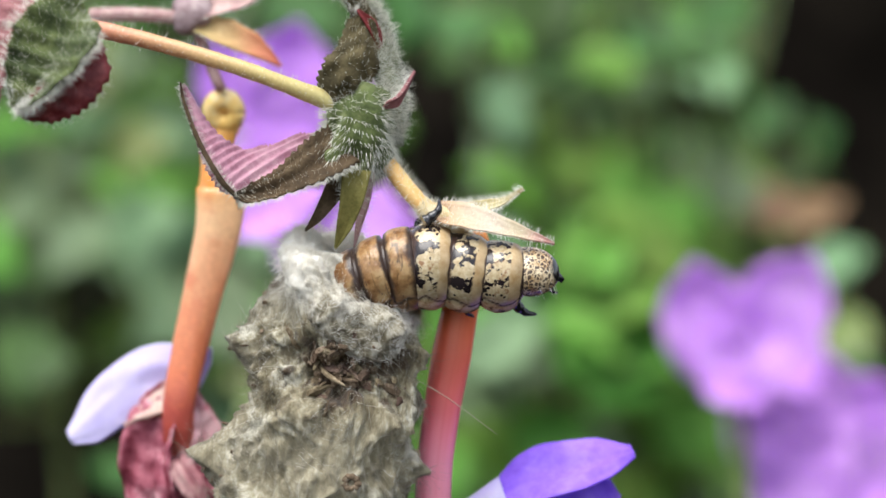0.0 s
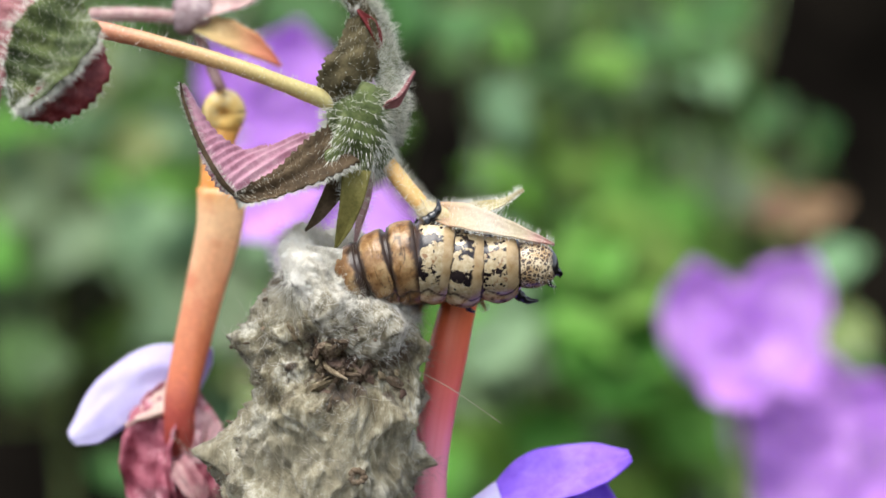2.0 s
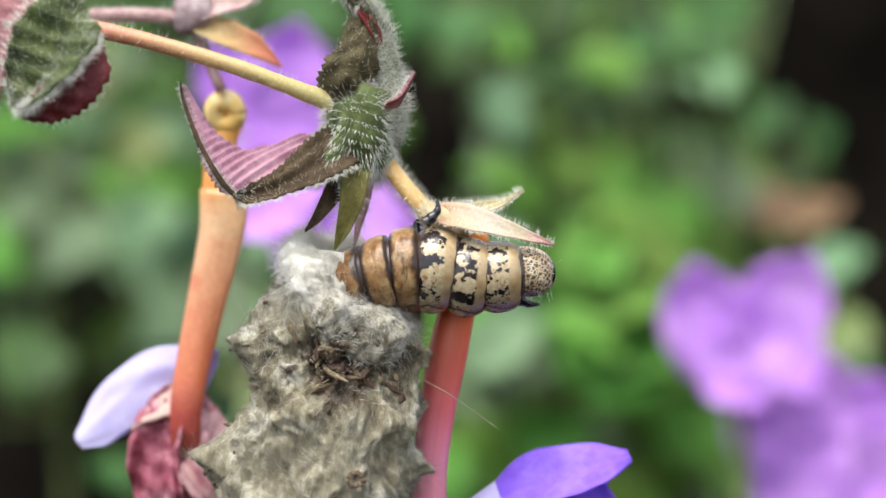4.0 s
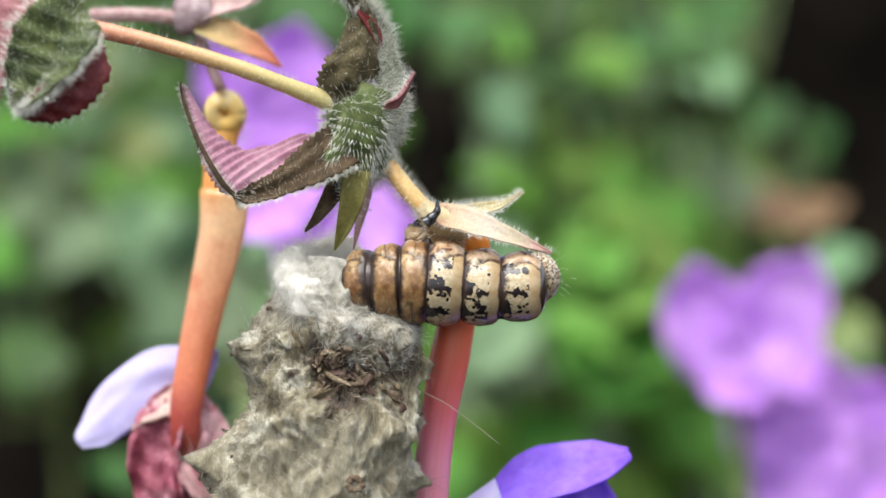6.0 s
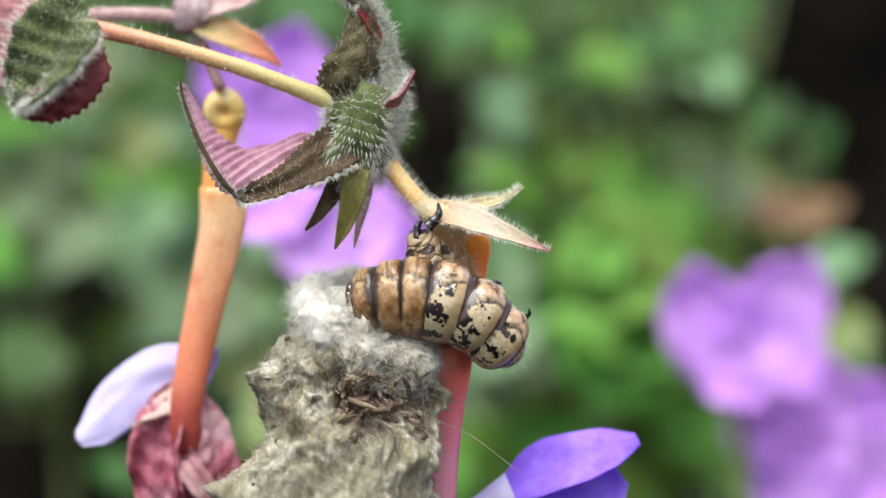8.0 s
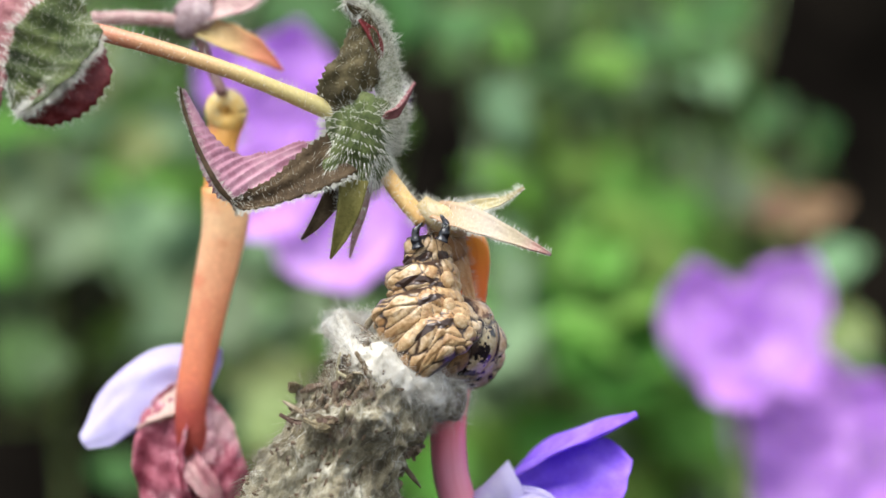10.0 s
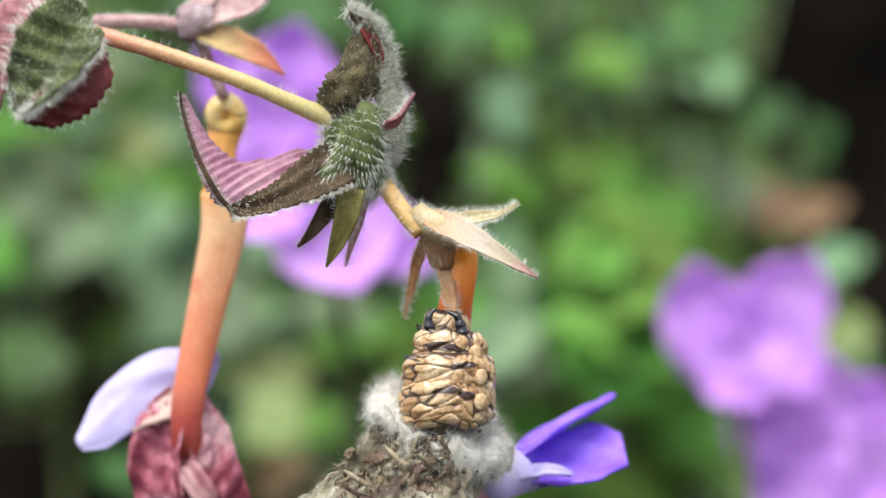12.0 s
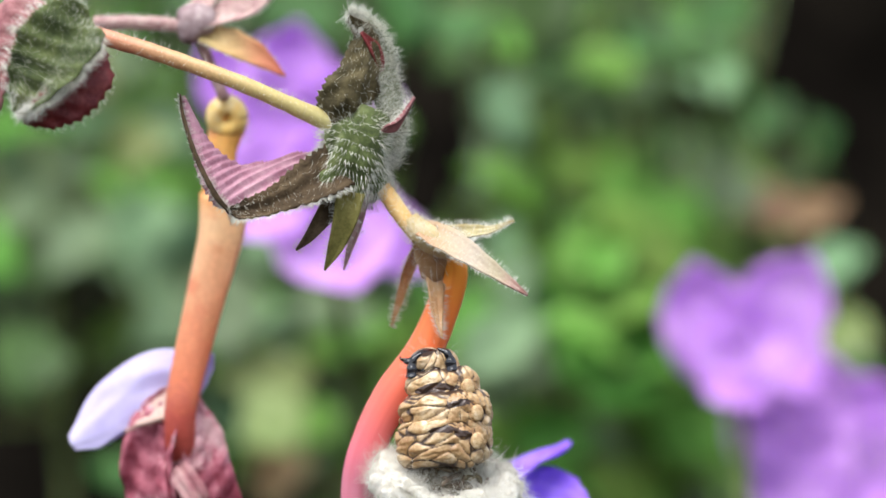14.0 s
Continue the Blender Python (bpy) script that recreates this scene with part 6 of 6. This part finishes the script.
# body line from the case to the head: (u, v, d) of a4 a3 a2 a1 t3 t2 t1 head, then roll at the rear and at the head
BODY = [
    (0.0, [(588, 517, 0.8), (628, 500, 0.3), (668, 486, 0), (712, 475, 0), (762, 470, 0), (824, 481, 0), (886, 487, 0), (946, 478, 0)], 45, 48),
    (0.7, [(588, 511, 0.8), (629, 493, 0.3), (670, 478, 0), (714, 468, 0), (766, 465, 0), (826, 478, 0), (882, 477, 0), (942, 470, 0)], 45, 48),
    (1.5, [(590, 508, 0.8), (631, 490, 0.3), (673, 475, 0), (717, 464, 0), (768, 460, 0), (824, 472, 0), (882, 470, 0), (946, 464, 0)], 45, 45),
    (3.2, [(589, 510, 0.8), (630, 492, 0.3), (671, 476, 0), (715, 464, 0), (766, 461, 0), (822, 475, 0), (876, 474, 0), (940, 468, 0)], 45, 45),
    (5.3, [(598, 512, 0.8), (640, 504, 0.3), (685, 501, 0), (731, 501, 0), (783, 505, 0), (846, 513, 0), (910, 511, 0), (950, 496, 1.6)], 105, 112),
    (6.0, [(600, 510, 0.8), (642, 503, 0.3), (687, 500, 0), (733, 500, 0), (785, 503, 0), (850, 509, 0), (920, 509, 0), (956, 491, 1.7)], 110, 116),
    (6.5, [(606, 526, 0.8), (648, 518, 0.3), (692, 514, 0), (734, 514, 0), (788, 517, 0), (856, 522, 0), (930, 522, 0), (964, 501, 1.7)], 112, 118),
    (7.0, [(608, 530, 0.8), (648, 522, 0.3), (690, 520, 0), (732, 520, 0), (784, 522, 0), (852, 528, 0), (926, 528, 0), (955, 506, 2.3)], 114, 122),
    (7.3, [(610, 530, 0.8), (650, 522, 0.3), (692, 518, 0), (734, 518, 0), (786, 522, 0), (850, 536, 0), (910, 550, 0.4), (936, 552, 3.0)], 114, 126),
    (7.5, [(620, 534, 0.8), (654, 526, 0.3), (692, 521, 0), (734, 520, 0), (782, 526, 0), (840, 545, 0), (886, 572, 0.4), (900, 586, 3.2)], 114, 128),
    (8.2, [(634, 546, 0.8), (664, 536, 0.3), (697, 531, 0), (736, 531, 0), (785, 538, 0), (838, 560, 0.2), (876, 595, 0.8), (884, 616, 3.5)], 116, 132),
    (10.3, [(700, 668, 1.2), (724, 646, 1), (752, 622, 1), (784, 602, 1.2), (812, 600, 1.8), (826, 612, 3.2), (828, 630, 5.2), (812, 640, 7.6)], 140, 105),
    (11.0, [(700, 664, 1.2), (724, 642, 1), (752, 618, 1), (784, 598, 1.2), (812, 597, 1.8), (826, 610, 3.2), (828, 628, 5.2), (812, 638, 7.6)], 140, 105),
    (11.2, [(720, 700, 1.2), (740, 676, 1), (762, 650, 1), (788, 624, 1.2), (808, 618, 1.8), (820, 626, 3.2), (820, 640, 5.2), (806, 648, 7.6)], 145, 115),
    (11.6, [(755, 760, 1.2), (770, 736, 1), (788, 710, 1.2), (808, 682, 1.6), (822, 665, 2.2), (826, 665, 3.8), (822, 670, 5.6), (810, 675, 7.6)], 160, 140),
    (12.1, [(772, 790, 1.2), (784, 762, 1.2), (794, 730, 1.4), (800, 698, 1.8), (802, 672, 2.4), (800, 655, 3.6), (796, 640, 4.0), (790, 596, 1.4)], 175, 170),
    (12.5, [(775, 800, 1.2), (786, 770, 1.2), (796, 738, 1.4), (802, 706, 1.8), (804, 680, 2.4), (802, 662, 3.6), (796, 646, 4.0), (790, 598, 1.4)], 178, 174),
    (13.0, [(785, 875, 1.2), (792, 848, 1.2), (796, 816, 1.4), (797, 785, 1.8), (795, 756, 2.4), (790, 736, 3.6), (782, 716, 4.0), (774, 664, 1.2)], 180, 178),
    (14.0, [(785, 855, 1.2), (790, 828, 1.2), (794, 798, 1.4), (794, 768, 1.8), (790, 740, 2.4), (784, 718, 3.6), (774, 700, 4.0), (764, 656, 1.2)], 180, 178),
]

# ventral bands from the gripping end down: u, v, d, direction
BELLY = [
    (0.0, [(760, 440, 3.4, 95), (772, 470, 3.6, 95), (776, 486, 3.6, 95), (780, 500, 3.4, 95)]),
    (3.2, [(760, 440, 3.4, 95), (772, 466, 3.6, 95), (776, 480, 3.6, 95), (780, 490, 3.4, 95)]),
    (5.3, [(757, 434, 1.6, 95), (766, 476, 3.4, 95), (772, 500, 3.6, 95), (778, 512, 3.4, 95)]),
    (6.2, [(757, 436, 1.2, 95), (766, 480, 3.4, 95), (772, 506, 3.6, 95), (778, 520, 3.4, 95)]),
    (8.2, [(762, 448, 0.8, 96), (762, 494, 2.6, 96), (766, 524, 3.2, 96), (776, 552, 3.0, 96)]),
    (10.3, [(757, 458, 0.4, 98), (748, 506, -0.4, 100), (740, 558, -1.0, 104), (770, 606, -1.4, 128)]),
    (11.0, [(757, 456, 0.4, 98), (748, 504, -0.4, 100), (740, 556, -1.0, 104), (770, 604, -1.4, 128)]),
    (11.2, [(744, 506, 0.4, 98), (740, 548, -0.4, 100), (738, 594, -1.0, 104), (770, 640, -1.4, 126)]),
    (11.6, [(786, 576, 0.4, 84), (796, 608, -0.4, 92), (782, 646, -1.0, 100), (788, 692, -1.4, 114)]),
    (12.1, [(788, 592, 0.2, 86), (796, 626, -0.6, 86), (795, 670, -1.0, 88), (792, 716, -1.2, 90)]),
    (12.5, [(788, 598, 0.2, 90), (798, 632, -0.6, 90), (800, 678, -1.0, 90), (796, 724, -1.2, 90)]),
    (13.0, [(782, 676, 0.2, 94), (794, 708, -0.6, 93), (796, 752, -1.0, 92), (794, 800, -1.2, 90)]),
    (14.0, [(772, 662, 0.2, 104), (784, 694, -0.6, 99), (788, 736, -1.0, 95), (786, 782, -1.2, 92)]),
]

# the two gripping legs: u, v, d, direction, turn about itself
GRIP = [
    [(0, 752, 392, -1.2, 42, 0), (6.2, 752, 396, -1.3, 48, 0), (8.2, 758, 404, -1.4, 52, 0), (10.3, 782, 428, -1.5, 78, 0), (11.0, 782, 424, -1.5, 78, 0), (11.2, 772, 490, -0.6, 70, 0), (11.6, 834, 576, -0.8, 96, 0), (12.1, 816, 590, -0.8, 112, 0), (12.5, 822, 592, -0.8, 118, 0), (13.0, 804, 664, -0.8, 110, 0), (14.0, 800, 656, -0.8, 108, 0)],
    [(0, 744, 425, 1.6, 95, 180), (6.2, 742, 426, 1.4, 95, 180), (8.2, 744, 434, 0.6, 98, 180), (10.3, 740, 440, -0.4, 96, 180), (11.0, 740, 438, -0.4, 96, 180), (11.2, 716, 500, -0.4, 100, 180), (11.6, 752, 580, -0.6, 84, 180), (12.1, 764, 592, -0.6, 98, 180), (12.5, 760, 594, -0.6, 94, 180), (13.0, 740, 668, -0.6, 80, 180), (14.0, 730, 668, -0.6, 84, 180)],
]


def heading(a, b):
    """Direction in the picture plane and towards the lens from place a to place b."""
    t = at(*b) - at(*a)
    flat = math.hypot(t.x, t.z)
    return math.degrees(math.atan2(t.z, t.x)), math.degrees(math.atan2(-t.y, flat))


def motions():
    walk(sprig, [(t, turned(-50, 150, 0, math.degrees(dy / 640))) for t, dy in SWING])
    walk(left_leaf, [(t, turned(150, 60, -3, 0.4 * math.degrees(dy / 640), dy * 0.18, dy * 0.3)) for t, dy in SWING])
    walk(calyx, [(t, turned(340, 25, 9.0, 0.2 * math.degrees(dy / 640), dy * 0.2, dy * 0.42)) for t, dy in SWING])
    walk(old_flower, [(t, turned(397, 170, 10.4, -ccw, du, dv)) for t, du, dv, ccw in KNOB])
    walk(hanging, [(t, turned(u, v, 0, a)) for t, u, v, a in FLOWER])

    def flower_at(t):
        ts = [r[0] for r in FLOWER]
        u, v, a = (float(np.interp(t, ts, [r[k] for r in FLOWER])) for k in (1, 2, 3))
        return turned(u, v, 0, a).inverted()

    long = sepals["long"]
    hinge = Matrix.Translation(long.location)
    walk(long, [(t, hinge @ pose(0, 0, 0, 0, a, 0)) for t, a in ((0, 0), (3.2, 0), (5.3, 1), (6.2, 4), (7, 5.5), (8.2, 5), (10.3, 6), (11.2, 6.5), (11.6, 8), (12.1, 8.5), (12.5, 9), (13, 8.5), (14, 8))])
    front = sepals["front"]
    fh = Matrix.Translation(front.location)
    walk(front, [(t, fh @ pose(0, 0, 0, a, b, 0)) for t, a, b in ((0, 0, 0), (8.2, 0, 0), (10.3, -26, 6), (11.6, -34, 8), (13, -40, 10), (14, -40, 10))])
    lines = []
    for t, line in TUBE:
        pts = smooth_path([at(*p) for p in line], 200)
        pts.append(pts[-1] + (pts[-1] - pts[-5]).normalized() * 0.02)
        run = np.concatenate([[0], np.cumsum([(b - a).length for a, b in zip(pts, pts[1:])])])
        lines.append((t, pts, run))
    for k, piece in enumerate(tube_pieces):
        rows = []
        for t, pts, run in lines:
            s0, s1 = k * TUBE_STEP / 30 * 0.001, (k + 1) * TUBE_STEP / 30 * 0.001
            a, b = (Vector([float(np.interp(s, run, [p[c] for p in pts])) for c in range(3)]) for s in (s0, s1))
            z = (a - b).normalized()
            x = Vector((0, 1, 0)).cross(z).normalized()
            m = Matrix((x, z.cross(x), z)).transposed().to_4x4()
            m.translation = a
            rows.append((t, flower_at(t) @ m))
        walk(piece, rows)
    walk(limb, [(t, flower_at(t) @ body_pose(u, v, d, ang, -yaw, roll)) for t, u, v, ang, yaw, d, roll in PETALS])

    def case_at(row):
        t, u, v, d, lean, tip, spin = row
        return Matrix.Translation(at(u, v, d)) @ Matrix.Rotation(radians(lean), 4, "Y") @ Matrix.Rotation(radians(tip), 4, "X") @ Matrix.Rotation(radians(spin), 4, "Z")

    walk(case, [(r[0], case_at(r)) for r in CASE])
    ts = [r[0] for r in CASE]
    rows = []
    for t, u, v, d, ang, yaw, roll in MOUTH:
        now = [t] + [float(np.interp(t, ts, [r[k] for r in CASE])) for k in range(1, 7)]
        rows.append((t, case_at(now).inverted() @ body_pose(u, v, d, ang, yaw, roll)))
    walk(mouth, rows)

    home = Matrix.Translation(worm.location).inverted()
    names = ["a4", "a3", "a2", "a1", "t3", "t2", "t1", "head"]
    for k, key in enumerate(names):
        rows = []
        for t, line, roll0, roll1 in BODY:
            ang, yaw = heading(line[max(k - 1, 0)], line[min(k + 1, 7)])
            if key == "t1":
                ang, yaw = heading(line[5], line[6])
            if key == "head":
                ang, yaw = heading(line[6], line[7])
            rows.append((t, home @ body_pose(*line[k], ang, yaw, roll0 + (roll1 - roll0) * k / 7)))
        walk(segments[key], rows)
    for k, band in enumerate(belly_rows):
        walk(band, [(t, home @ body_pose(*rows[k])) for t, rows in BELLY])
    for k, lg in enumerate(grip_legs):
        walk(lg, [(t, home @ body_pose(u, v, d, ang) @ pose(0, 0, 0, 0, 90, 0) @ pose(0, 0, 0, 0, 0, turn)) for t, u, v, d, ang, turn in GRIP[k]])


motions()
